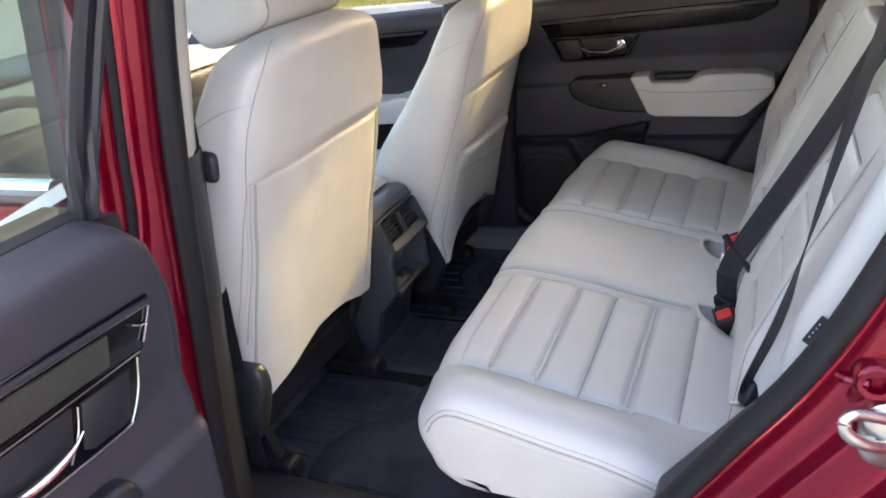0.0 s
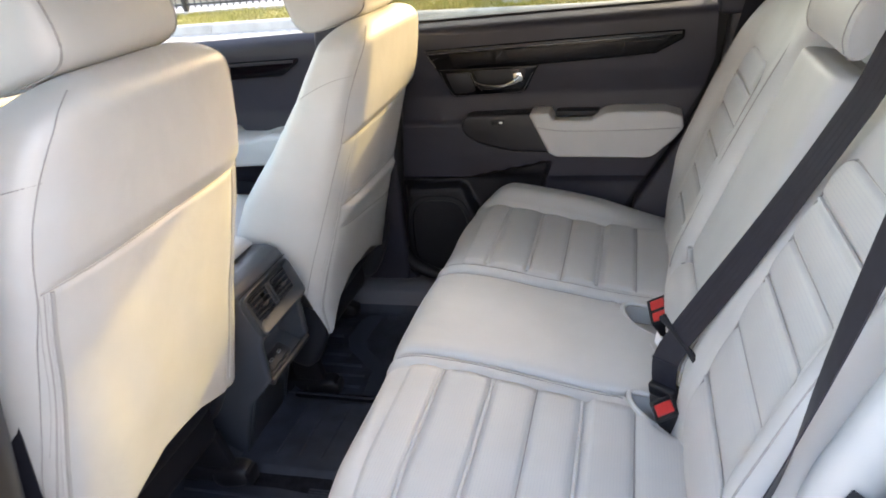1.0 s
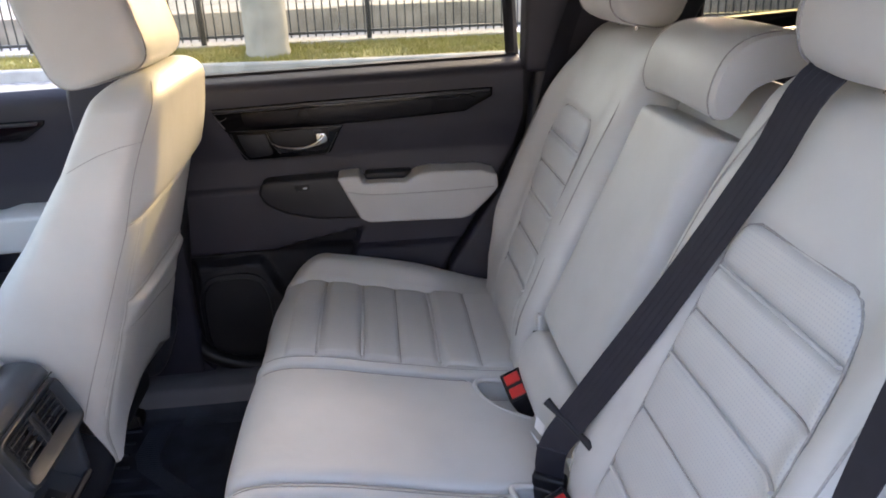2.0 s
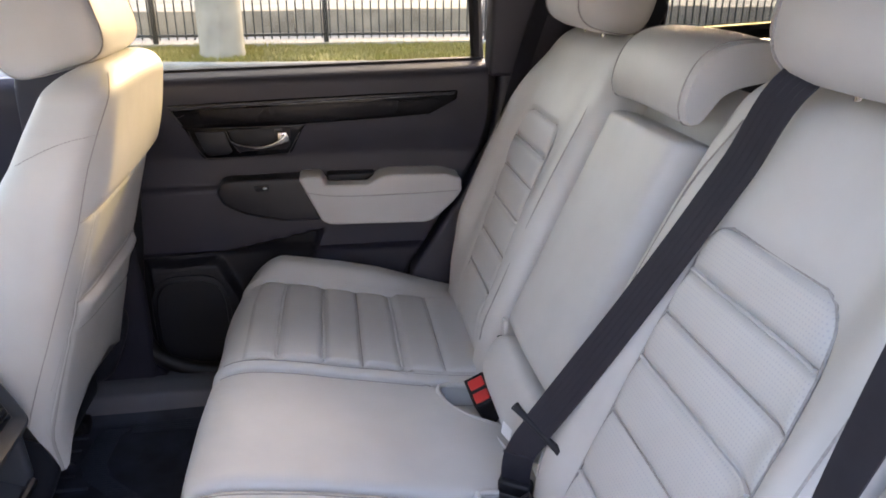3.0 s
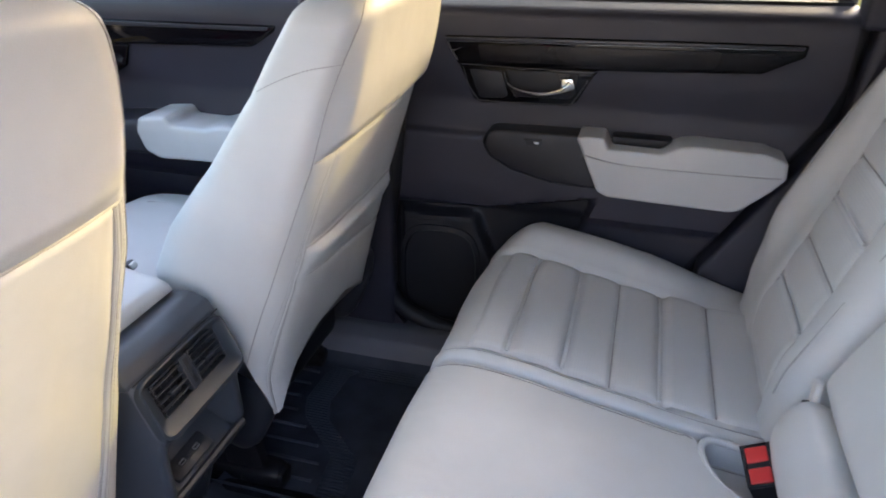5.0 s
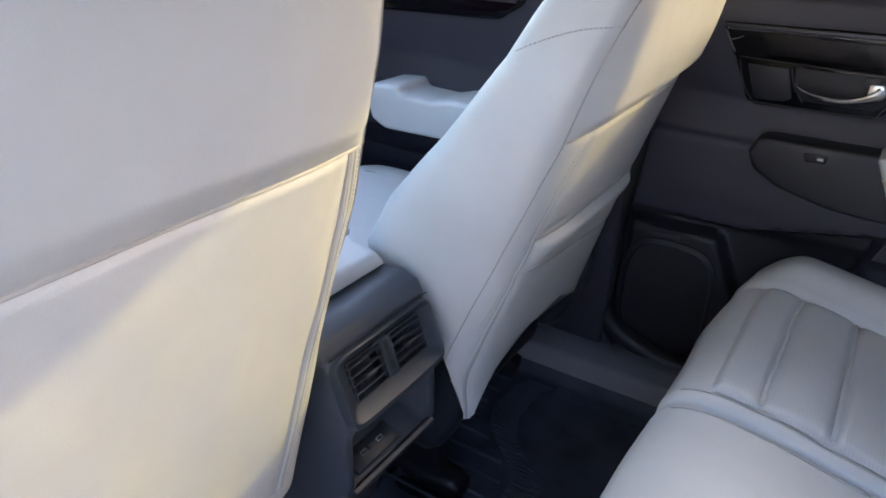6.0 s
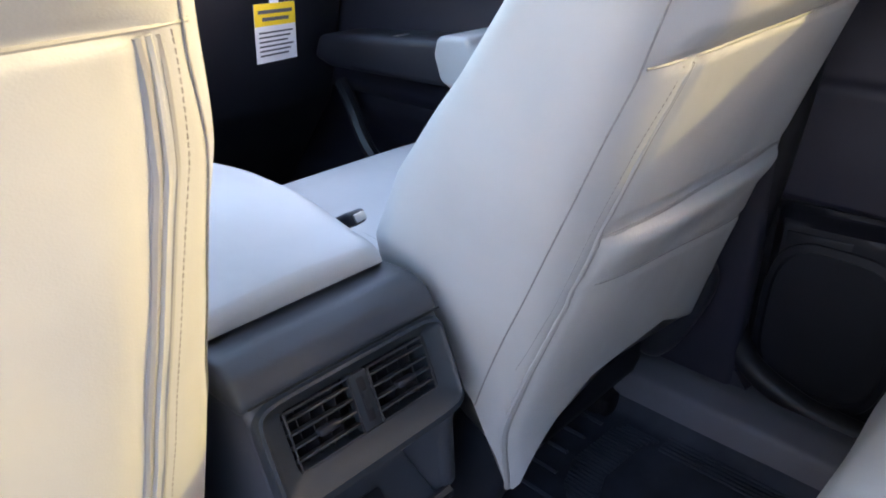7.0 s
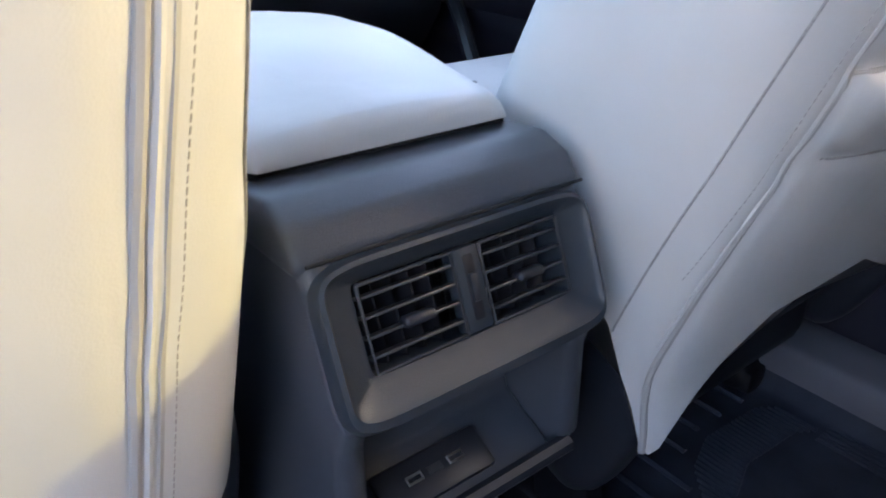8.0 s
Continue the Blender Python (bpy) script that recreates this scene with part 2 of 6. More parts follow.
def ribbon(points, widths, normal_hint, thick=0.0016, n=6, bm=None):
    """A flat band along a path: widths is the half-width vector at each point."""
    path = smooth_path(points, n)
    wid = smooth_path(widths, n)
    secs = []
    for i, p in enumerate(path):
        a, b = path[max(0, i - 1)], path[min(len(path) - 1, i + 1)]
        d = (b - a).normalized()
        w = wid[i]
        nn = d.cross(w).normalized() * thick / 2
        secs.append([p - w - nn, p - w * 0.5 - nn * 1.3, p + w * 0.5 - nn * 1.3, p + w - nn, p + w + nn, p + w * 0.5 + nn * 1.3, p - w * 0.5 + nn * 1.3, p - w + nn])
    return loft(secs, bm=bm)


def stitches(points, pitch, length, r, bm=None):
    """Short separate stitches along a path."""
    bm = bm or bmesh.new()
    path = smooth_path(points, 14)
    acc = 0.0
    for a, b in zip(path, path[1:]):
        acc += (b - a).length
        if acc >= pitch:
            d = (b - a).normalized()
            tube([b - d * length / 2, b + d * length / 2], r, 4, 0, bm=bm)
            acc = 0.0
    return bm


def bump1(t, c, w):
    """A smooth hill of height 1 at c, half-width w."""
    k = abs(t - c) / w
    return 0.5 + 0.5 * math.cos(math.pi * k) if k < 1 else 0.0


def ease(t, a, b):
    k = min(1, max(0, (t - a) / (b - a)))
    return k * k * (3 - 2 * k)


def curve1(t, pts):
    """A smooth function through (t, value) pairs."""
    if t <= pts[0][0]:
        return pts[0][1]
    for (a, u), (b, v) in zip(pts, pts[1:]):
        if t <= b:
            k = (t - a) / (b - a)
            return u + (v - u) * k
    return pts[-1][1]


def steps(a, b, n):
    return [a + (b - a) * i / n for i in range(n + 1)]


# ---------------------------------------------------------------- outdoors
def outdoors():
    tagged(new("ground", finish(sheet(lambda x, y: Vector((x, y, 0.0)), steps(-400, 400, 8), steps(-400, 400, 8)), "ground", GRAVEL)), "pale gravel ground reaching to the horizon", "ground", kind="structure")
    bm = sheet(lambda x, y: Vector((x, y, 0.02 + 0.012 * noise.noise(Vector((x * 0.4, y * 0.4, 0))))), steps(-60, 60, 60), steps(-14, 9.15, 22), thick=lambda p: p - Vector((0, 0, 0.1)))
    tagged(new("road", finish(bm, "road", ASPHALT)), "pale sunlit concrete car park surface", "road", kind="structure")

    def edge(x):
        """The lawn's edge swings away from the car towards the front."""
        return 9.22 + 0.55 * ease(-x, -0.5, 4.5)

    kerb = thing("kerb", "pale cast concrete kerb beside the lawn", "kerb", (0, 9.2, 0), kind="structure")
    for i in range(26):
        a = -39 + 3 * i
        secs = [[Vector((x, edge(x) + dy, z)) for dy, z in ((-0.10, 0.0), (-0.09, 0.13), (-0.07, 0.15), (0.07, 0.155), (0.08, 0.0))] for x in steps(a + 0.005, a + 2.995, 5)]
        part("kerb_stone", loft(secs), CONCRETE, kerb)

    def lawn_z(x, y):
        return 0.145 + 0.02 * ease(y, 9.4, 11.0) + 0.02 * noise.noise(Vector((x * 1.3, y * 1.3, 3)))

    bm = sheet(lambda x, k: Vector((x, edge(x) + 0.05 + (11.62 - edge(x)) * k, lawn_z(x, edge(x) + 2.4 * k))), steps(-40, 40, 200), steps(0, 1, 18), thick=lambda p: Vector((p.x, p.y, -0.05)))
    tagged(new("lawn", finish(bm, "lawn", GRASS)), "dry yellow-green lawn strip along a fence", "lawn", kind="structure")
    verts, faces = [], []
    rnd = random.Random(4)
    while len(faces) < 34000:
        x, y = rnd.uniform(-11, 9), rnd.uniform(9.3, 11.4)
        if y < edge(x) + 0.06 or noise.noise(Vector((x * 0.9, y * 2.2, 7))) < rnd.uniform(-0.9, 0.2):
            continue
        h, a, lean = rnd.uniform(0.03, 0.085), rnd.uniform(0, 6.28), rnd.uniform(-0.03, 0.03)
        z = lawn_z(x, y)
        k = len(verts)
        verts += [(x - 0.008 * math.cos(a), y - 0.008 * math.sin(a), z), (x + 0.008 * math.cos(a), y + 0.008 * math.sin(a), z), (x + lean, y + lean * 0.5, z + h)]
        faces.append((k, k + 1, k + 2))
    me = bpy.data.meshes.new("grass")
    me.from_pydata(verts, [], faces)
    me.materials.append(BLADE)
    tagged(new("grass", me), "short dry grass blades on the lawn strip", "grass", kind="stuff")

    fence = thing("fence", "black painted steel picket fence on the lawn edge", "fence", (0, 11.35, 0.16))
    part("base_strip", box((-19, 11.20, 0.10), (19, 11.50, 0.215), 0.01), CONCRETE, fence, "pale concrete strip under the fence")
    for z in (0.335, 1.46):
        part("rail", box((-19, 11.326, z - 0.021), (19, 11.374, z + 0.021), 0.004), FENCE, fence)
    post = finish(box((-0.041, -0.041, 0.20), (0.041, 0.041, 1.78), 0.006), "post", FENCE)
    picket = finish(box((-0.0105, -0.0105, 0.27), (0.0105, 0.0105, 1.66), 0.002, 1), "picket", FENCE)
    for i in range(-6, 7):
        ob = new("post", post)
        ob.parent, ob.location = fence, (0.545 + 2.669 * i, 0, -0.16)
    for i in range(-118, 118):
        ob = new("picket", picket)
        ob.parent, ob.location = fence, (0.545 + 0.13345 * (i + 0.5), 0, -0.16)

    pier = thing("concrete_column", "round pale concrete column standing on the lawn", "column", (-0.95, 10.1, 0.15))
    secs = [[Vector((-0.95 + r * math.cos(a), 10.1 + r * math.sin(a), z)) for a in [2 * math.pi * k / 40 for k in range(40)]] for z, r in ((0.05, 0.325), (0.22, 0.325), (0.245, 0.315), (1.4, 0.312), (6.0, 0.31))]
    part("shaft", loft(secs), COLUMN, pier)
    # a low weathered wall and a pale yard behind the fence
    wall = thing("low_wall", "low weathered concrete wall behind the fence", "wall", (0, 15.4, 0), kind="structure")
    for i in range(14):
        a = -33 + 4.7 * i
        part("panel", box((a, 15.37, -0.05), (a + 4.68, 15.7, 0.48 + 0.02 * (i % 3)), 0.02), DARKCON, wall)
    bm = sheet(lambda x, y: Vector((x, y, 0.10)), steps(-70, 70, 4), steps(15.7, 70, 4), thick=lambda p: p - Vector((0, 0, 0.15)))
    tagged(new("yard", finish(bm, "yard", ASPHALT)), "pale concrete yard behind the low wall", "pavement", kind="structure")
    # far warehouse that closes the view
    house = thing("warehouse", "long pale concrete warehouse far behind the yard", "building", (0, 54, 0))
    part("wall", box((-82, 54, 0), (82, 70, 9), 0.05), WAREHOUSE, house)
    part("roof", box((-82.5, 53.5, 9), (82.5, 70.5, 9.5), 0.05), DARKCON, house)
    door = finish(box((-2.6, -0.06, 0.1), (2.6, 0.05, 5.2), 0.03), "loading_door", SOFT)
    for i in range(-6, 7):
        ob = new("loading_door", door)
        ob.parent, ob.location = house, (i * 11.2 + 3.4, -0.03, 0)
    # unseen plain building, added behind the camera to cut low sky light
    sky_block = thing("sky_block_building", "unseen plain grey building added to block low sky light", "building", (0, -13, 0))
    part("wall", box((-40, -20, 0), (40, -12, 4.0), 0.05), SKYBLOCK_WALL, sky_block)
    part("roof", box((-40.4, -20.4, 4.0), (40.4, -11.6, 4.4), 0.05), SKYBLOCK_WALL, sky_block)


outdoors()


# ---------------------------------------------------------------- doors
def rear_door_panel_depth(x, z):
    """How far the panel stands proud into the cabin."""
    d = curve1(z, [(0.38, 0.0), (0.45, 0.012), (0.72, 0.012), (0.74, 0.026), (0.80, 0.030), (0.895, 0.030), (0.905, 0.018), (0.97, 0.014), (1.03, 0.026), (1.11, 0.034), (1.160, 0.034), (1.176, 0.026), (1.183, 0.005), (1.19, -0.035)])
    line = curve1(x, [(0.0, 0.722), (0.28, 0.738), (0.53, 0.79), (0.55, 0.79)])
    if z < line and x < 0.56:
        k = ease(line - z, 0.0, 0.012) * (1 - ease(x, 0.505 + (z - 0.79) * 0.3, 0.52 + (z - 0.79) * 0.3))
        d -= 0.030 * k
        pod = ease(x, 0.07, 0.09) * (1 - ease(x, 0.235 + (0.72 - z) * 0.45, 0.255 + (0.72 - z) * 0.45)) * (1 - ease(z, 0.695, 0.712))
        if z > 0.42:
            d += 0.030 * pod * k
    return d


def rear_door(P, name, label, woven, opened, x0, glass0):
    """P maps (along the door from front to rear, out of the door into the cabin, up) to the world."""
    door = thing(name, label, "car door", P(0.05, -0.05, 0.45))

    def xmax(z):
        return curve1(z, [(0.38, 0.62), (0.62, 0.695), (0.65, 0.713), (0.975, 0.905), (1.05, 0.925), (1.2, 0.925)])

    def belt(x):
        return 0 if opened else curve1(x, [(0.05, 0.027), (0.18, 0.024), (0.92, 0.007)])

    zs = sorted(set(steps(0.38, 1.19, 90) + [0.7215, 0.725, 0.7385, 0.742, 0.8985, 0.9025, 0.906]))
    def lining(k, z):
        a = curve1(z, x0)
        x = a + k * (xmax(z) - a)
        if not opened and z > 1.12:
            z -= belt(x) * ease(z, 1.12, 1.178)
            return P(x, rear_door_panel_depth(x, z + belt(x) * ease(z + belt(x), 1.12, 1.178)), z)
        return P(x, rear_door_panel_depth(x, z) - 0.035 * (1 - math.sqrt(1 - (1 - min(1, k / 0.03)) ** 2)), z)

    bm = sheet(lining, sorted(set(steps(0, 1, 90) + [0.002, 0.005, 0.008])), zs)
    part("inner_panel", bm, SOFT, door, "soft dark charcoal door lining")

    def pocket(k, q):
        xa = curve1(0.6, x0)
        x = xa + k * (0.53 - xa)
        top = curve1(x, [(0.0, 0.722), (0.28, 0.738), (0.53, 0.79)]) - 0.003
        z = 0.40 + (top - 0.40) * q
        x = min(x, 0.512 + (z - 0.79) * 0.3)
        return P(x, rear_door_panel_depth(x, z) + 0.0025, z)

    part("map_pocket", sheet(pocket, steps(0, 1, 70), sorted(set(steps(0, 1, 50) + [0.97, 0.985, 0.993]))), BLACK, door, "black lower door pocket")
    # metal leaf behind the lining
    fx = x0[-3][1] - 0.009
    leaf = [(fx, 0.36), (0.60, 0.36), (0.68, 0.60), (0.915, 0.98), (0.925, 1.175), (fx, 1.175)]
    own = prism([(x - 0.006, z - 0.004 - (0.03 if z > 1.1 and not opened else 0)) for x, z in leaf], "y", -0.055, -0.031, 0.004, 2)
    for v in own.verts:
        v.co = P(v.co.x + 0.010, v.co.y, v.co.z)
    part("backing", own, BLACK, door, "black inner door backing")
    own = prism([(x, z - (0.03 if z > 1.1 and not opened else 0)) for x, z in leaf], "y", -0.16, -0.050, 0.012, 2)
    for v in own.verts:
        v.co = P(v.co.x, v.co.y, v.co.z)
    part("leaf", own, RED, door, "red metallic painted door leaf")

    def plate(name_, poly, a, b, material, parent=door, bevel=0.003, label_="", seg=2):
        own_ = prism(poly, "y", a, b, bevel, seg)
        for v in own_.verts:
            v.co = P(v.co.x, v.co.y, v.co.z)
        return part(name_, own_, material, parent, label_)

    strip = plate("gloss_strip", [(0.184, 1.100), (0.40, 1.108), (0.668, 1.116), (0.852, 1.120), (0.850, 1.098), (0.781, 1.063), (0.494, 1.050), (0.214, 1.044)], 0.02, 0.037, GLOSS, label_="piano black trim strip", bevel=0.005, seg=3)
    plate("upper_lip", [(0.186, 1.097), (0.40, 1.105), (0.668, 1.113), (0.845, 1.117), (0.842, 1.110), (0.668, 1.106), (0.40, 1.097), (0.196, 1.090)], 0.036, 0.041, SMOOTH, strip, 0.0015)
    for zz in ((0.194, 1.0895, 0.83, 1.1105), (0.222, 1.0465, 0.775, 1.0645)):
        own = tube([P(zz[0] + (zz[2] - zz[0]) * k, 0.0378, zz[1] + (zz[3] - zz[1]) * k - (0.006 * math.sin(math.pi * k) if zz[1] < 1.06 else 0)) for k in (0, 0.33, 0.66, 1)], 0.0009, 5, 3)
        part("pinstripe", own, STEEL if opened or zz[1] > 1.06 else LOUVRE, strip, "thin bright edge line")
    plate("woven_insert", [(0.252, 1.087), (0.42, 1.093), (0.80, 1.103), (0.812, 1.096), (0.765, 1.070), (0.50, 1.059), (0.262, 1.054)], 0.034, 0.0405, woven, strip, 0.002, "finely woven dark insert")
    part("chrome_tip", tube([P(x, 0.039, z) for x, z in ((0.193, 1.088), (0.202, 1.072), (0.214, 1.054))], 0.0014, 6, 3), CHROME, strip)
    part("chrome_tip", tube([P(x, 0.039, z) for x, z in ((0.202, 1.072), (0.212, 1.074), (0.222, 1.080))], 0.0012, 6, 3), CHROME, strip)
    bez = plate("handle_bezel", [(0.214, 1.046), (0.494, 1.050), (0.482, 1.036), (0.455, 0.984), (0.440, 0.976), (0.262, 0.970), (0.247, 0.976)], 0.015, 0.033, GLOSS, label_="piano black handle surround", bevel=0.005, seg=3)
    plate("panel_insert", [(0.238, 1.036), (0.303, 1.037), (0.318, 0.990), (0.308, 0.983), (0.266, 0.981), (0.258, 0.985)], 0.031, 0.0355, BLACK, bez, 0.002)
    plate("recess", [(0.312, 1.040), (0.455, 1.043), (0.452, 1.000), (0.440, 0.990), (0.330, 0.988)], 0.030, 0.0345, BLACK, bez, 0.004)
    lever = bmesh.new()
    pts = [(0.318, 1.016), (0.335, 1.006), (0.362, 1.000), (0.392, 1.000), (0.416, 1.006), (0.434, 1.014), (0.446, 1.024)]
    tube([P(x, 0.045, z) for x, z in pts], lambda t: 0.0012 + 0.0046 * ease(t, 0.0, 0.35) + 0.0085 * ease(t, 0.55, 0.95), 10, 4, bm=lever, flat=0.8)
    part("handle", lever, CHROME, bez, "satin chrome door handle lever")
    plate("handle_end", [(0.424, 1.034), (0.446, 1.036), (0.452, 1.018), (0.438, 1.008), (0.424, 1.010)], 0.040, 0.052, CHROME, bez, 0.004)
    edge = [(0.224, 1.040), (0.236, 1.006), (0.254, 0.980), (0.268, 0.9745), (0.350, 0.976), (0.436, 0.980), (0.450, 0.988), (0.474, 1.030)]
    part("bezel_edge", tube([P(x, 0.0332, z) for x, z in edge], 0.0011, 5, 4), STEEL if opened else LOUVRE, bez, "thin satin edge line")
    edge = [(0.308, 1.036), (0.318, 1.010), (0.336, 0.986)]
    part("bezel_edge", tube([P(x, 0.0352, z) for x, z in edge], 0.0010, 5, 4), STEEL if opened else LOUVRE, bez)
    plate("lock_button", [(0.418, 1.040), (0.436, 1.041), (0.436, 1.029), (0.418, 1.028)], 0.034, 0.040, SMOOTH, bez, 0.002)
    # armrest
    base = plate("armrest_base", [(0.274, 0.896), (0.284, 0.920), (0.300, 0.926), (0.489, 0.930), (0.515, 0.819), (0.42, 0.822), (0.335, 0.842), (0.288, 0.868)], 0.0, 0.040 if opened else 0.066, ARMBASE, label_="dark plastic switch armrest", bevel=0.016, seg=4)
    plate("switch_mark", [(0.383, 0.909), (0.392, 0.909), (0.392, 0.905), (0.383, 0.905)], 0.068, 0.0708, WHITEPRINT, base, 0)
    plate("window_switch", [(0.360, 0.913), (0.398, 0.914), (0.396, 0.900), (0.366, 0.899)], 0.06, 0.070, BLACK, base, 0.003, "small black window switch")
    plate("armrest_pad", [(0.466, 0.930), (0.478, 0.934), (0.520, 0.934), (0.529, 0.914), (0.628, 0.912), (0.660, 0.930), (0.69, 0.934), (0.81, 0.931), (0.852, 0.918), (0.855, 0.885), (0.835, 0.860), (0.785, 0.815), (0.765, 0.809), (0.535, 0.814), (0.515, 0.824)], 0.0, 0.088, ARMPAD, label_="pale grey padded armrest", bevel=0.019, seg=5)
    plate("pull_cup", [(0.530, 0.930), (0.650, 0.930), (0.628, 0.909), (0.534, 0.909)], 0.010, 0.052, BLACK, bevel=0.008, label_="black pull cup")
    seam = bmesh.new()
    tube([P(x, 0.0885, z) for x, z in ((0.480, 0.898), (0.55, 0.886), (0.68, 0.884), (0.80, 0.886), (0.845, 0.888))], 0.0013, 5, 4, bm=seam)
    part("armrest_seam", seam, THREAD, door)
    # lower pocket and loudspeaker
    secs = []
    for k in range(40):
        a = 2 * math.pi * k / 40
        secs.append((math.copysign(abs(math.cos(a)) ** 0.6, math.cos(a)), math.copysign(abs(math.sin(a)) ** 0.6, math.sin(a))))
    ring = [[P(0.175 + r * 0.085 * c, d, 0.545 + r * 0.115 * s) for c, s in secs] for r, d in ((1.16, 0.008), (1.12, 0.018), (1.02, 0.020), (0.98, 0.013), (0.5, 0.016), (0.02, 0.017))]
    part("speaker_grille", loft(ring), BLACK, door, "black loudspeaker grille")
    plate("pocket_slot", [(0.095, 0.682), (0.185, 0.688), (0.180, 0.662), (0.098, 0.658)], 0.005, 0.016, BLACK, bevel=0.003)
    low = bmesh.new()
    tube([P(x, 0.01, z) for x, z in (() if opened else ((0.05, 0.73),)) + ((0.04, 0.60), (0.055, 0.47), (0.11, 0.41), (0.22, 0.39), (0.4, 0.385), (0.6, 0.40))], 0.019, 10, 5, bm=low)
    part("door_seal", low, RUBBER, door, "black rubber door seal")
    # window
    zt = 1.575 if opened else 1.555

    def gx(z, k):
        return curve1(z, glass0) * (1 - k) + (0.915 - 0.10 * (z - 1.18)) * k

    def gn(z):
        return -0.055 + 0.33 * max(0, z - 1.18) ** 1.3

    glass = sheet(lambda k, z: P(gx(z, k), gn(z), z), steps(0, 1, 6), steps(1.13, zt, 6))
    pane = part("window_glass", glass, TINTED if opened else BRONZE, door, "tinted door window glass")
    if opened:
        pane.visible_shadow = False
    fr = bmesh.new()
    tube([P(gx(z, 0), gn(z), z) for z in steps(1.15, zt, 6)] + [P(gx(zt, k), gn(zt), zt) for k in (0.1, 0.5, 0.9)] + [P(gx(z, 1), gn(z), z) for z in steps(zt, 1.15, 6)], 0.010 if opened else 0.017, 8, 2, bm=fr)
    part("window_frame", fr, BLACK, door, "black window frame")
    if opened:
        edge_seal = tube([P(gx(z, 0) - 0.018, gn(z) + 0.004, z) for z in steps(1.17, zt, 6)], 0.0085, 8, 2)
        part("frame_seal", edge_seal, SMOOTH, door, "grey rubber window frame seal")
    sill = bmesh.new()
    tube([P(x, -0.038, 1.180 - belt(x)) for x in (x0[-1][1], 0.3, 0.6, 0.92)], 0.016, 8, 3, bm=sill)
    part("window_seal", sill, RUBBER, door)
    return door


def far_side(x, n, z):
    return Vector((x, 0.72 - n, z))


def near_open(x, n, z):
    return Vector((0.205 + n, -1.01 - (x - 0.184), z))


# same insert on both doors; the far one takes the shade-darkened copy
rear_door(far_side, "rear_door", "closed rear car door with charcoal lining and pale armrest", WOVEN_SHADED, False, [(0.38, 0.06), (0.6, 0.05), (0.9, 0.05), (1.19, 0.06)], [(1.15, 0.06), (1.58, 0.09)])
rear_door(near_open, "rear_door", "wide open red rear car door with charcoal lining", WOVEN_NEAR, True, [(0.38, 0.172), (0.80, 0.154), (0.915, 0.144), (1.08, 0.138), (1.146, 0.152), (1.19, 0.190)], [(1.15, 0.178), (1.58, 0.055)])


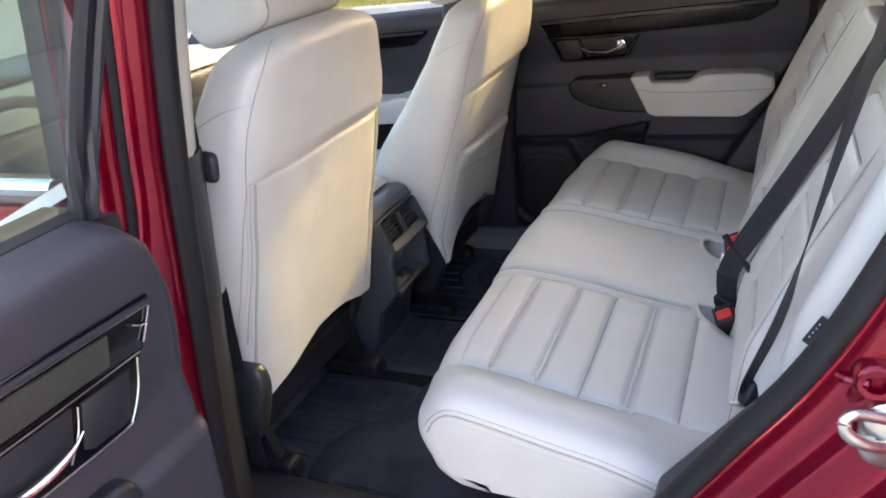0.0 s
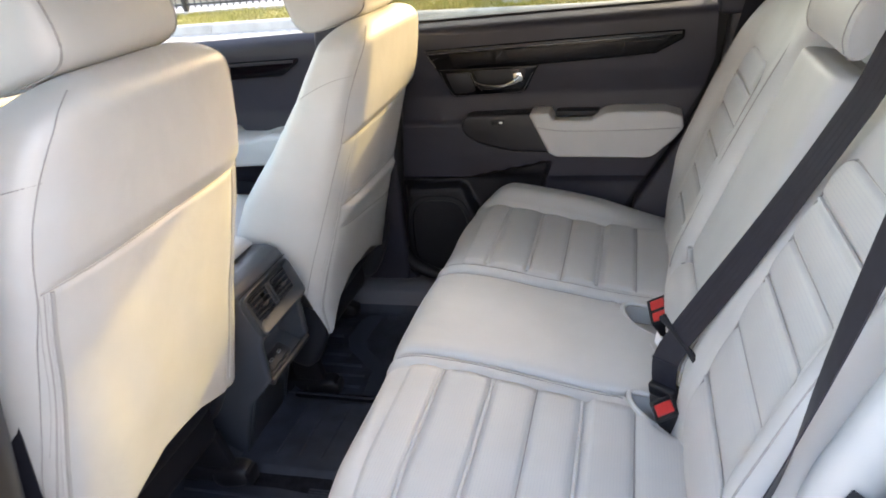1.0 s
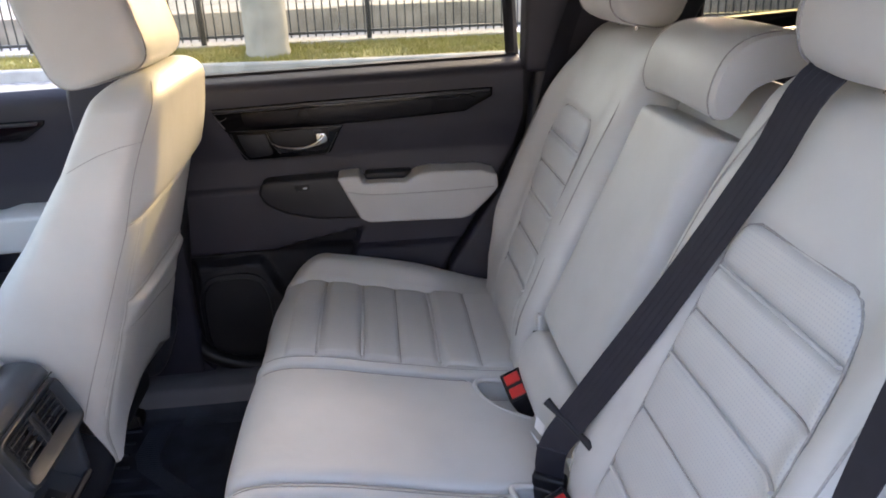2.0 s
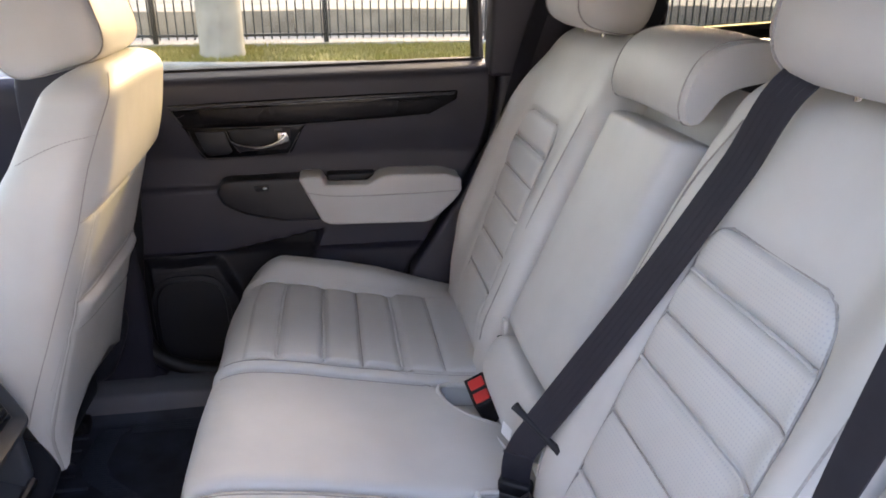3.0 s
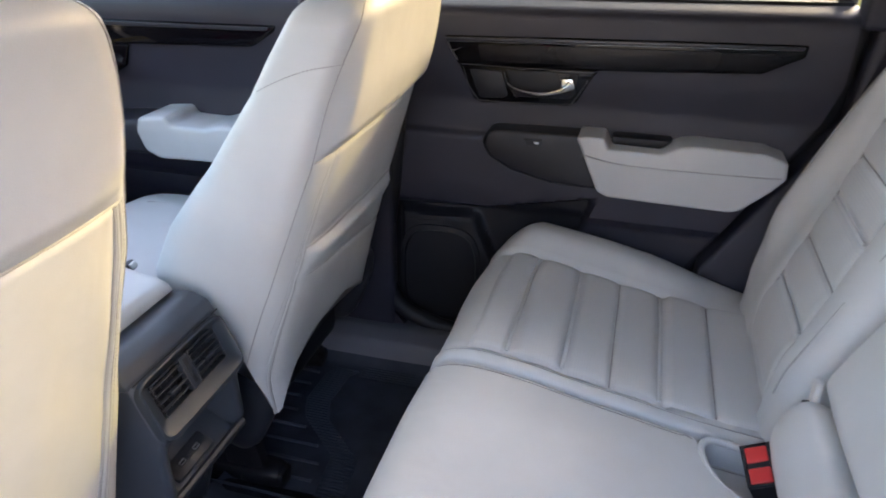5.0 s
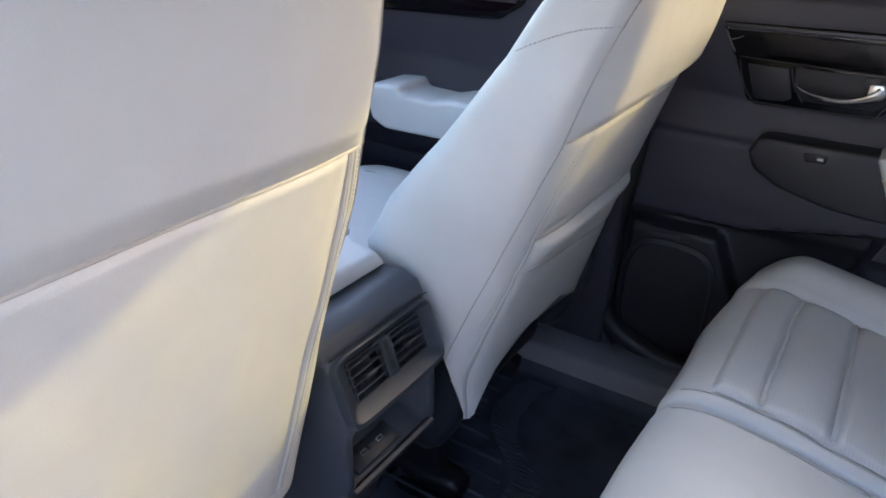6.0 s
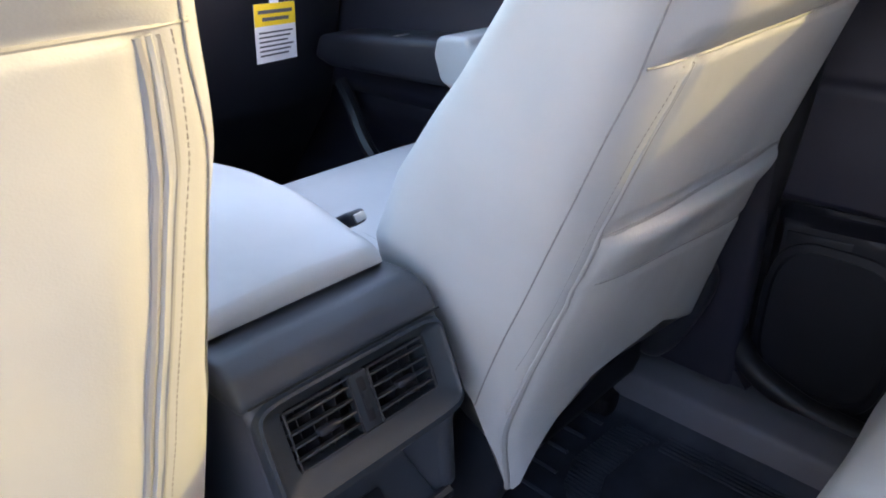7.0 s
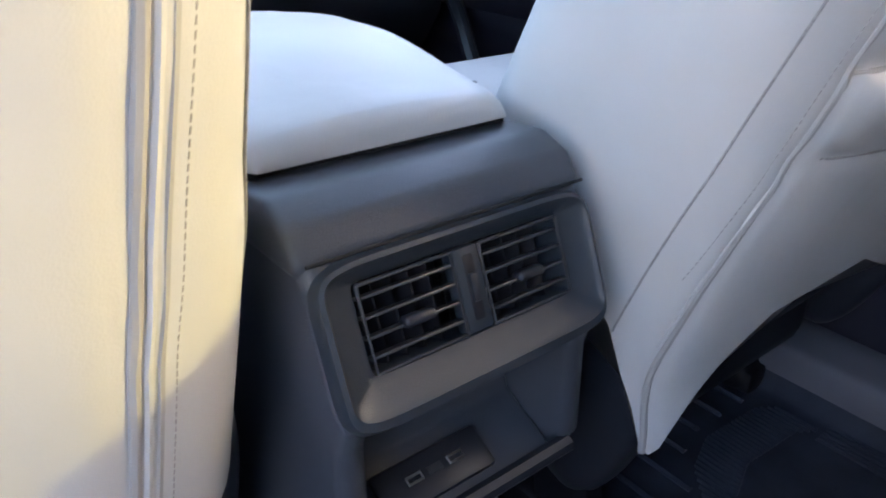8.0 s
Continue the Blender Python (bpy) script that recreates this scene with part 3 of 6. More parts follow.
def front_door_far():
    door = thing("front_door", "closed front car door with dark lining and pale armrest", "car door", (-0.6, 0.76, 0.45))

    def plate(name_, poly, a, b, material, parent=door, bevel=0.003, label_="", seg=2):
        return part(name_, prism(poly, "y", 0.72 - a, 0.72 - b, bevel, seg), material, parent, label_)

    def depth(x, z):
        return curve1(z, [(0.38, 0.0), (0.60, 0.010), (0.72, 0.0), (0.74, 0.022), (0.80, 0.030), (0.86, 0.022), (0.95, 0.012), (1.03, 0.026), (1.11, 0.034), (1.16, 0.030), (1.18, 0.018), (1.19, 0.0)]) - 0.05 * bump1(z, 0.60, 0.10) * ease(x, -1.15, -1.05) * (1 - ease(x, -0.50, -0.40))

    bm = sheet(lambda x, z: Vector((x, 0.72 - depth(x, z), z - (0.052 - 0.022 * (x + 1.2)) * ease(z, 1.09, 1.18))), steps(-1.20, -0.12, 50), steps(0.38, 1.19, 60))
    part("inner_panel", bm, SOFT, door, "soft dark charcoal door lining")
    part("leaf", prism([(-1.22, 0.36), (-0.10, 0.36), (-0.10, 1.135), (-1.22, 1.105)], "y", 0.785, 0.90, 0.012), RED, door, "red metallic painted door leaf")
    strip = plate("gloss_strip", [(-1.1, 1.085), (-0.60, 1.090), (-0.185, 1.098), (-0.190, 1.085), (-0.245, 1.050), (-0.60, 1.036), (-1.1, 1.02)], 0.02, 0.037, GLOSS, label_="piano black trim strip", bevel=0.005, seg=3)
    plate("upper_lip", [(-1.1, 1.081), (-0.60, 1.086), (-0.20, 1.094), (-0.205, 1.086), (-0.60, 1.078), (-1.1, 1.073)], 0.036, 0.041, SMOOTH, strip, 0.0015)
    lever = tube([(-0.74, 0.675, 0.995), (-0.68, 0.672, 0.980), (-0.63, 0.670, 0.985), (-0.60, 0.672, 1.0)], lambda t: 0.006 + 0.007 * ease(t, 0.5, 0.95), 10, 4)
    bez = plate("handle_bezel", [(-0.86, 1.026), (-0.56, 1.036), (-0.58, 0.985), (-0.62, 0.962), (-0.83, 0.955)], 0.012, 0.031, GLOSS, label_="piano black handle surround", bevel=0.005, seg=3)
    part("handle", lever, CHROME, bez, "satin chrome door handle lever")
    plate("armrest_pad", [(-0.492, 0.900), (-0.42, 0.907), (-0.410, 0.888), (-0.33, 0.886), (-0.29, 0.898), (-0.16, 0.898), (-0.14, 0.87), (-0.16, 0.825), (-0.20, 0.815), (-0.45, 0.808), (-0.485, 0.824), (-0.500, 0.868)], 0.0, 0.135, LEATHER, label_="pale grey padded armrest", bevel=0.014, seg=4)
    base = plate("armrest_base", [(-0.86, 0.815), (-0.84, 0.862), (-0.50, 0.890), (-0.47, 0.81), (-0.81, 0.80)], 0.0, 0.125, PLASTIC, label_="dark plastic switch armrest", bevel=0.014, seg=3)
    plate("window_switch", [(-0.66, 0.874), (-0.62, 0.884), (-0.62, 0.872), (-0.66, 0.865)], 0.07, 0.10, STEEL, base, 0.003)
    bm = tube([(-0.89, 0.69, 0.74), (-0.84, 0.675, 0.70), (-0.79, 0.665, 0.63), (-0.75, 0.67, 0.58)], 0.016, 8, 4)
    part("pull_pocket_rim", bm, SMOOTH, door)
    bm = tube([(x, 0.745, z) for x, z in ((-1.2, 1.115), (-0.7, 1.128), (-0.1, 1.145))], 0.016, 8, 3)
    part("window_seal", bm, RUBBER, door)


front_door_far()


def front_door_near():
    door = thing("front_door", "closed red front car door seen from outside", "car door", (-0.6, -0.86, 0.4))

    def skin(x, z):
        return Vector((x, -0.87 - 0.05 * math.sin(math.pi * (z - 0.35) / 0.9) + 0.018 * bump1(z, 0.98, 0.06), z))

    part("leaf", sheet(skin, steps(-1.20, -0.045, 24), steps(0.36, 1.135, 24), thick=lambda p: p + Vector((0, 0.13, 0))), RED, door, "red metallic painted door leaf")
    part("belt_moulding", tube([(-1.2, -0.865, 1.150), (-0.6, -0.868, 1.152), (-0.05, -0.865, 1.155)], 0.014, 8, 4), CHROME, door, "bright chrome belt moulding")
    glass = part("window_glass", sheet(lambda k, z: Vector((-1.05 + (0.945 + 0.46 * (z - 1.14)) * k, -0.835 + 0.32 * max(0, z - 1.15) ** 1.3, z)), steps(0, 1, 8), steps(1.13, 1.58, 8)), TINTED, door, "tinted door window glass")
    glass.visible_shadow = False
    part("window_post", prism([(-0.105, 1.14), (-0.05, 1.14), (0.10, 1.56), (0.075, 1.56)], "y", -0.84, -0.76, 0.008), GLOSS, door, "black window post")

    def strip(u, v):
        x, z = -0.16 + 0.168 * u, 1.090 + 0.068 * u + 0.020 * v
        return Vector((x, skin(x, min(z, 1.13)).y - 0.004 - 0.004 * u - 0.003 * math.sin(5 * u), z))

    tagged(new("paper_sheet", finish(sheet(strip, steps(0, 1, 14), steps(0, 1, 4), thick=lambda p: p + Vector((0, -0.0008, 0))), "paper_sheet", PAPER)), "white paper strip stuck to the red front door", "paper")


front_door_near()


# ---------------------------------------------------------------- car body
def car_body():
    car = thing("car_body", "red metallic SUV body shell with dark interior trim", "car", (0.3, 0, 0.3))
    part("floor_pan", box((-1.5, -0.70, 0.27), (1.3, 0.70, 0.325), 0.01), CARPET, car, "black carpeted floor")
    part("tunnel", prism([(-0.20, 0.32), (0.20, 0.32), (0.15, 0.355), (-0.15, 0.355)], "x", -1.3, 0.45, 0.01, 3), CARPET, car)
    part("seat_riser", box((0.42, -0.66, 0.32), (0.98, 0.66, 0.56), 0.02), CARPET, car, "black carpeted rear seat base")
    for s in (1, -1):
        # only the far sill takes the copy with light put into its colour
        part("sill", prism([(s * 0.58, 0.32), (s * 0.60, 0.405), (s * 0.64, 0.42), (s * 0.70, 0.415), (s * 0.78, 0.36), (s * 0.80, 0.25), (s * 0.58, 0.25)], "x", -1.2, 0.80, 0.008, 3), SILL_LIT if s > 0 else PLASTIC, car, "dark plastic door sill plate")
        part("outer_sill", box((-1.2, s * 0.79 - 0.04, 0.22), (0.75, s * 0.79 + 0.06, 0.35), 0.03, 3), RED, car)
    # far B-pillar
    part("far_pillar_trim", prism([(0.075, 0.37), (-0.14, 0.37), (-0.12, 1.15), (-0.03, 1.57), (0.10, 1.57), (0.075, 1.15)], "y", 0.70, 0.66, 0.012, 3), SOFT, car, "dark lower pillar trim")
    part("far_pillar", prism([(0.06, 0.36), (-0.12, 0.36), (-0.10, 1.15), (-0.02, 1.58), (0.09, 1.58), (0.06, 1.15)], "y", 0.70, 0.80, 0.012), RED, car)
    # rounded seal and pillar foot trim of the far door opening
    far = [(0.105, 1.16), (0.085, 0.95), (0.066, 0.75), (0.049, 0.616), (0.055, 0.52), (0.088, 0.458), (0.158, 0.424), (0.23, 0.413), (0.45, 0.412), (0.62, 0.43)]
    part("far_door_seal", tube([(x, 0.685, z) for x, z in far], 0.020, 12, 5), RUBBER, car, "black rubber door opening seal")
    own = loft([[Vector((x + dx * k, 0.668 - 0.004 * k, z - 0.0 * k)) for k in (0, 1)] + [Vector((x + dx, 0.71, z)), Vector((x, 0.71, z))] for x, z, dx in ((0.055, 0.75, -0.12), (0.036, 0.616, -0.11), (0.040, 0.52, -0.12), (0.070, 0.452, -0.16), (0.10, 0.415, -0.20))])
    part("pillar_foot", own, SOFT, car, "dark pillar foot trim")
    # near B-pillar: painted steel, seal channel, lining
    def bp(z):
        return curve1(z, [(0.30, -0.058), (0.48, -0.044), (0.776, -0.003), (1.162, 0.064), (1.378, 0.120), (1.60, 0.17)])

    zs = steps(0.30, 1.60, 52)

    def flare(z):
        return 0.05 * (1 - ease(z, 0.75, 1.15))

    def flowing(prof):
        return [(p.x, p.y) for p in smooth_path([(x, y, 0) for x, y in prof], 4)]

    bm = loft([[Vector((bp(z) + dx - ease(-dx, 0.008, 0.03) * flare(z) * 0.3, y - flare(z) * ease(-dx, 0.008, 0.03), z)) for dx, y in flowing(((-0.006, -0.745), (-0.008, -0.775), (-0.016, -0.792), (-0.026, -0.800), (-0.036, -0.802), (-0.044, -0.795), (-0.060, -0.79), (-0.10, -0.76), (-0.02, -0.72)))] for z in zs])
    part("near_pillar", bm, RED, car, "red painted door pillar")
    part("pillar_seal", loft([[Vector((bp(z) + dx - flare(z) * 0.3, y - flare(z), z)) for dx, y in ((-0.040, -0.790), (-0.043, -0.799), (-0.050, -0.804), (-0.058, -0.802), (-0.064, -0.78), (-0.05, -0.77))] for z in zs]), RUBBER, car, "black rubber pillar seal")
    part("pillar_edge", loft([[Vector((bp(z) + dx - flare(z) * 0.3, y - flare(z), z)) for dx, y in flowing(((-0.054, -0.790), (-0.058, -0.810), (-0.074, -0.826), (-0.100, -0.834), (-0.112, -0.838), (-0.112, -0.78)))] for z in zs]), RED, car, "red painted front door edge")
    hi_ = [z for z in zs if z > 1.13]
    part("pillar_applique", loft([[Vector((bp(z) + dx - flare(z) * 0.3, y - flare(z), z)) for dx, y in ((-0.113, -0.80), (-0.113, -0.842), (-0.150, -0.842), (-0.150, -0.80))] for z in hi_]), BLACK, car, "black outer pillar cover")
    lo_ = [z for z in zs if z <= 1.15]
    part("door_edge", loft([[Vector((bp(z) + dx - flare(z) * 0.3, y - flare(z), z)) for dx, y in ((-0.113, -0.80), (-0.113, -0.840), (-0.150, -0.84), (-0.150, -0.80))] for z in lo_]), RED, car)
    up = [z for z in zs if z > 1.12]
    part("pillar_lining", loft([[Vector((bp(z) + dx - 0.012, y, z)) for dx, y in ((0.008, -0.735), (0.006, -0.705), (-0.02, -0.668), (-0.06, -0.655), (-0.10, -0.66), (-0.10, -0.70))] for z in up]), LINER, car, "pale cloth upper pillar lining")
    dn = [z for z in zs if z < 1.16]
    part("pillar_trim", loft([[Vector((bp(z) + dx - 0.014, y, z)) for dx, y in ((0.012, -0.74), (0.010, -0.70), (-0.015, -0.660), (-0.06, -0.648), (-0.12, -0.655), (-0.12, -0.70))] for z in dn]), SMOOTH, car, "dark plastic lower pillar trim")
    # door opening seal on the near side
    path = [(0.35, 0.385), (0.58, 0.42), (0.655, 0.52), (0.705, 0.60), (0.766, 0.695), (0.840, 0.812), (0.905, 0.915), (0.962, 1.040), (1.02, 1.22), (1.03, 1.40), (0.96, 1.53), (0.78, 1.585), (0.50, 1.60), (0.28, 1.58), (0.170, 1.50), (0.120, 1.378), (0.068, 1.162), (0.031, 0.96), (-0.003, 0.776), (-0.032, 0.60), (-0.046, 0.48), (-0.02, 0.405), (0.12, 0.385), (0.35, 0.385)]
    part("door_seal", tube([(x, -0.752, z) for x, z in path], 0.018, 12, 5), RUBBER, car, "black rubber door opening seal")
    # rear quarter: painted door jamb below and behind the opening
    q = smooth_path([(x, 0, z) for x, z in path[2:11]], 6)
    secs = []
    for i, p in enumerate(q):
        a, b = q[max(0, i - 1)], q[min(len(q) - 1, i + 1)]
        d = (b - a).normalized()
        o = Vector((d.z, 0, -d.x))
        prof = flowing(((-0.004, -0.745), (0.010, -0.772), (0.030, -0.784), (0.046, -0.783), (0.056, -0.788), (0.066, -0.797), (0.080, -0.798), (0.110, -0.802), (0.130, -0.826), (0.140, -0.862), (0.155, -0.884), (0.20, -0.905), (0.30, -0.925), (0.34, -0.90))) + [(0.34, -0.74)]
        secs.append([p + o * k + Vector((0, y, 0)) for k, y in prof])
    part("quarter_panel", loft(secs), RED, car, "glossy red painted rear door jamb")
    # C-pillar linings, far and near
    for s in (1, -1):
        poly = [(0.72, 0.42), (0.84, 0.42), (1.25, 0.45), (1.25, 1.16), (0.955 + (0.08 if s < 0 else 0), 1.16), (0.94 + (0.04 if s < 0 else 0), 0.99), (0.735, 0.66)]
        if s > 0:
            part("body_side", prism([(0.56, 0.30), (2.0, 0.30), (2.0, 1.17), (0.90, 1.17), (0.86, 0.98), (0.64, 0.62)], "y", s * 0.752, s * 0.80, 0.006, 1), BLACK, car, "dark inner body side")
        part("wheel_house_trim", prism(poly, "y", s * 0.745, s * 0.675, 0.012, 3), SOFT, car, "dark side trim behind the door")
        poly = [(0.925 + (0.13 if s < 0 else 0), 1.15), (1.28, 1.15), (1.36, 1.30), (1.20, 1.60), (0.85 + (0.25 if s < 0 else 0), 1.60), (0.93 + (0.15 if s < 0 else 0), 1.40)]
        part("pillar_cover", prism(poly, "y", s * 0.745, s * 0.67, 0.012, 3), SOFT, car, "dark rear pillar trim")
        part("quarter_window_frame", tube([(1.34, s * 0.70, 1.23), (1.40, s * 0.70, 1.48), (1.86, s * 0.66, 1.50), (1.80, s * 0.68, 1.28), (1.34, s * 0.70, 1.23)], 0.02, 8, 3), BLACK, car)
        # unseen box, added to keep the sun off the middle armrest pad
        part("quarter_sun_block", box((1.24, min(s * 0.66, s * 0.74), 1.455), (1.95, max(s * 0.66, s * 0.74), 1.60), 0.02), PLASTIC, car, "unseen dark box added over the quarter window to stop sun")
        part("cargo_side", box((1.25, min(s * 0.70, s * 0.78), 0.35), (2.0, max(s * 0.70, s * 0.78), 1.22), 0.02), PLASTIC, car)
        part("cargo_upper", box((1.80, min(s * 0.64, s * 0.72), 1.2), (2.0, max(s * 0.64, s * 0.72), 1.6), 0.02), PLASTIC, car)
        part("roof_rail", prism([(-1.0, 1.55), (1.95, 1.55), (1.9, 1.66), (-0.9, 1.66)], "y", s * 0.66, s * 0.585, 0.012, 3), LINER, car, "pale roof side lining")
        part("roof_side", prism([(-1.2, 1.55), (2.0, 1.55), (1.95, 1.70), (-1.0, 1.70)], "y", s * 0.73, s * 0.66, 0.02, 3), RED, car)
    # roof with the glass moonroof over the front seats
    for name, z0, z1, w, r, material in (("roof", 1.655, 1.70, 0.70, 0.012, RED), ("headliner", 1.63, 1.652, 0.60, 0.006, LINER)):
        for lo, hi in (((-0.85, -w), (-0.72, w)), ((-0.22, -w), (1.98, w)), ((-0.722, -w), (-0.218, -0.38)), ((-0.722, 0.38), (-0.218, w))):
            part(name, box((lo[0], lo[1], z0), (hi[0], hi[1], z1), r), material, car, "pale cloth headliner" if name == "headliner" else "red metallic roof")
    pane = part("moonroof_glass", box((-0.725, -0.385, 1.68), (-0.215, 0.385, 1.684), 0, 1), GLASS, car, "tinted moonroof glass")
    pane.visible_shadow = False
    for s in (1, -1):
        part("rear_side", box((1.34, min(s * 0.79, s * 0.86), 0.30), (2.06, max(s * 0.79, s * 0.86), 1.20), 0.03, 3), RED, car, "red metallic rear body side")
    part("tailgate", box((2.06, -0.80, 0.35), (2.12, 0.80, 1.16), 0.03, 3), RED, car, "red metallic tailgate")
    part("load_floor", box((1.1, -0.72, 0.60), (2.0, 0.72, 0.66), 0.01), CARPET, car)
    part("tailgate_panel", box((1.98, -0.72, 0.40), (2.06, 0.72, 1.14), 0.02), PLASTIC, car)
    part("tailgate_header", box((1.85, -0.66, 1.545), (2.02, 0.66, 1.65), 0.02), PLASTIC, car)
    part("tailgate_glass", box((1.99, -0.66, 1.14), (1.996, 0.66, 1.60), 0.001, 1), PRIVACY, car, "dark tinted tailgate glass")
    for s in (1, -1):
        part("quarter_glass", prism([(1.36, 1.23), (1.42, 1.50), (1.84, 1.51), (1.80, 1.24)], "y", s * 0.735, s * 0.739, 0), SMOKED, car, "tinted quarter window glass")
    # dashboard and windscreen surround
    dash = part("dashboard", prism([(-0.93, 0.70), (-0.90, 0.80), (-0.86, 0.98), (-0.88, 1.07), (-0.96, 1.10), (-1.45, 1.09), (-1.45, 0.40), (-1.2, 0.36)], "y", -0.70, 0.70, 0.02, 3), PLASTIC, car, "dark dashboard")
    part("dash_pad", prism([(-0.875, 1.075), (-0.95, 1.108), (-1.42, 1.10), (-1.42, 1.085), (-0.95, 1.085)], "y", -0.69, 0.69, 0.006), DASHPAD, dash, "olive grey dashboard top")
    part("mesh_strip", box((-0.868, -0.66, 1.0), (-0.855, 0.66, 1.06), 0.004), WOVEN_NEAR, dash, "black honeycomb dashboard strip")
    part("footwell", box((-1.5, -0.72, 0.28), (-1.42, 0.72, 1.10), 0.01), CARPET, car)
    for s in (1, -1):
        part("windscreen_pillar", tube([(-1.55, s * 0.70, 1.08), (-1.2, s * 0.68, 1.36), (-0.85, s * 0.62, 1.62)], 0.035, 8, 4), SOFT, car)
        part("front_side", box((-1.55, min(s * 0.72, s * 0.85), 0.3), (-1.18, max(s * 0.72, s * 0.85), 1.12), 0.02), RED, car)
    screen = part("windscreen", prism([(-1.52, 1.09), (-1.516, 1.094), (-0.842, 1.655), (-0.846, 1.655)], "y", -0.64, 0.64, 0), GLASS, car, "clear windscreen glass")
    screen.visible_shadow = False
    part("bonnet", prism([(-1.5, 1.02), (-1.55, 1.07), (-2.3, 0.98), (-2.45, 0.80), (-2.45, 0.4), (-1.5, 0.4)], "y", -0.80, 0.80, 0.05, 4), RED, car)
    # striker on the jamb
    own = loft([[Vector((0.985 + r * (1 + 0.25 * abs(math.sin(a))) * math.cos(a), y, 0.885 + 1.5 * r * math.sin(a))) for a in [2 * math.pi * k / 28 for k in range(28)]] for y, r in ((-0.780, 0.028), (-0.803, 0.028), (-0.806, 0.025))])
    st = part("striker_plate", own, STEEL, car, "zinc steel striker plate")
    loop = [(0.990, -0.803, 0.874), (0.970, -0.818, 0.882), (0.952, -0.826, 0.893), (0.942, -0.828, 0.904), (0.940, -0.827, 0.915), (0.946, -0.823, 0.921), (0.958, -0.816, 0.919), (0.990, -0.802, 0.907)]
    part("striker_loop", tube(loop, 0.0052, 10, 5, flat=1.35), STEEL, st)
    # pressed boss with its hole above the striker
    boss = loft([[Vector((0.968 + r * math.cos(a), y, 0.946 + r * math.sin(a))) for a in [2 * math.pi * k / 28 for k in range(28)]] for y, r in ((-0.775, 0.024), (-0.797, 0.022), (-0.801, 0.018), (-0.800, 0.012), (-0.794, 0.010), (-0.785, 0.010))])
    part("latch_boss", boss, RED, car, "red painted pressed boss")
    part("boss_arm", tube([(0.935, -0.779, 0.938), (0.945, -0.790, 0.941), (0.962, -0.797, 0.944)], 0.006, 8, 4), RED, car)
    for x, z in ((0.968, 0.878), (0.992, 0.912)):
        part("bolt", loft([[Vector((x + r * math.cos(a), y, z + r * math.sin(a))) for a in [math.pi * k / 3 for k in range(6)]] for y, r in ((-0.803, 0.0085), (-0.811, 0.0075))]), STEEL, st)
    return car


car_body()


# ---------------------------------------------------------------- seats
def soft_block(center, half, turn=(0, 0, 0), ey=5.0, ex=4.0, ez=4.0, n=18, m=28, drape=0.0):
    """A rounded cushion block: a superellipsoid with its ends to the sides."""
    rot = Euler([radians(a) for a in turn]).to_matrix()
    secs = []
    for i in range(n + 1):
        k = -0.9995 + 1.999 * i / n
        k = math.sin(k * math.pi / 2)
        s = max(0.02, (1 - abs(k) ** ey)) ** (1 / ey)
        ring = []
        for j in range(m):
            a = 2 * math.pi * j / m
            c, d = math.cos(a), math.sin(a)
            x = half[0] * s * math.copysign(abs(c) ** (2 / ex), c)
            z = half[2] * s * math.copysign(abs(d) ** (2 / ez), d)
            ring.append(Vector(center) + rot @ Vector((x + drape * max(0, z / half[2]) ** 2, half[1] * k, z)))
        secs.append(ring)
    return loft(secs)


def block_seam(center, half, turn, k, ey=5.0, ex=4.0, ez=4.0, m=40, grow=1.006, drape=0.0, r=0.0016):
    rot = Euler([radians(a) for a in turn]).to_matrix()
    s = (1 - abs(k) ** ey) ** (1 / ey) * grow
    pts = []
    for j in range(m + 1):
        a = 2 * math.pi * j / m
        c, d = math.cos(a), math.sin(a)
        z = half[2] * s * math.copysign(abs(d) ** (2 / ez), d)
        pts.append(Vector(center) + rot @ Vector((half[0] * s * math.copysign(abs(c) ** (2 / ex), c) + drape * max(0, z / half[2]) ** 2, half[1] * k, z)))
    return tube(pts, r, 5, 0)


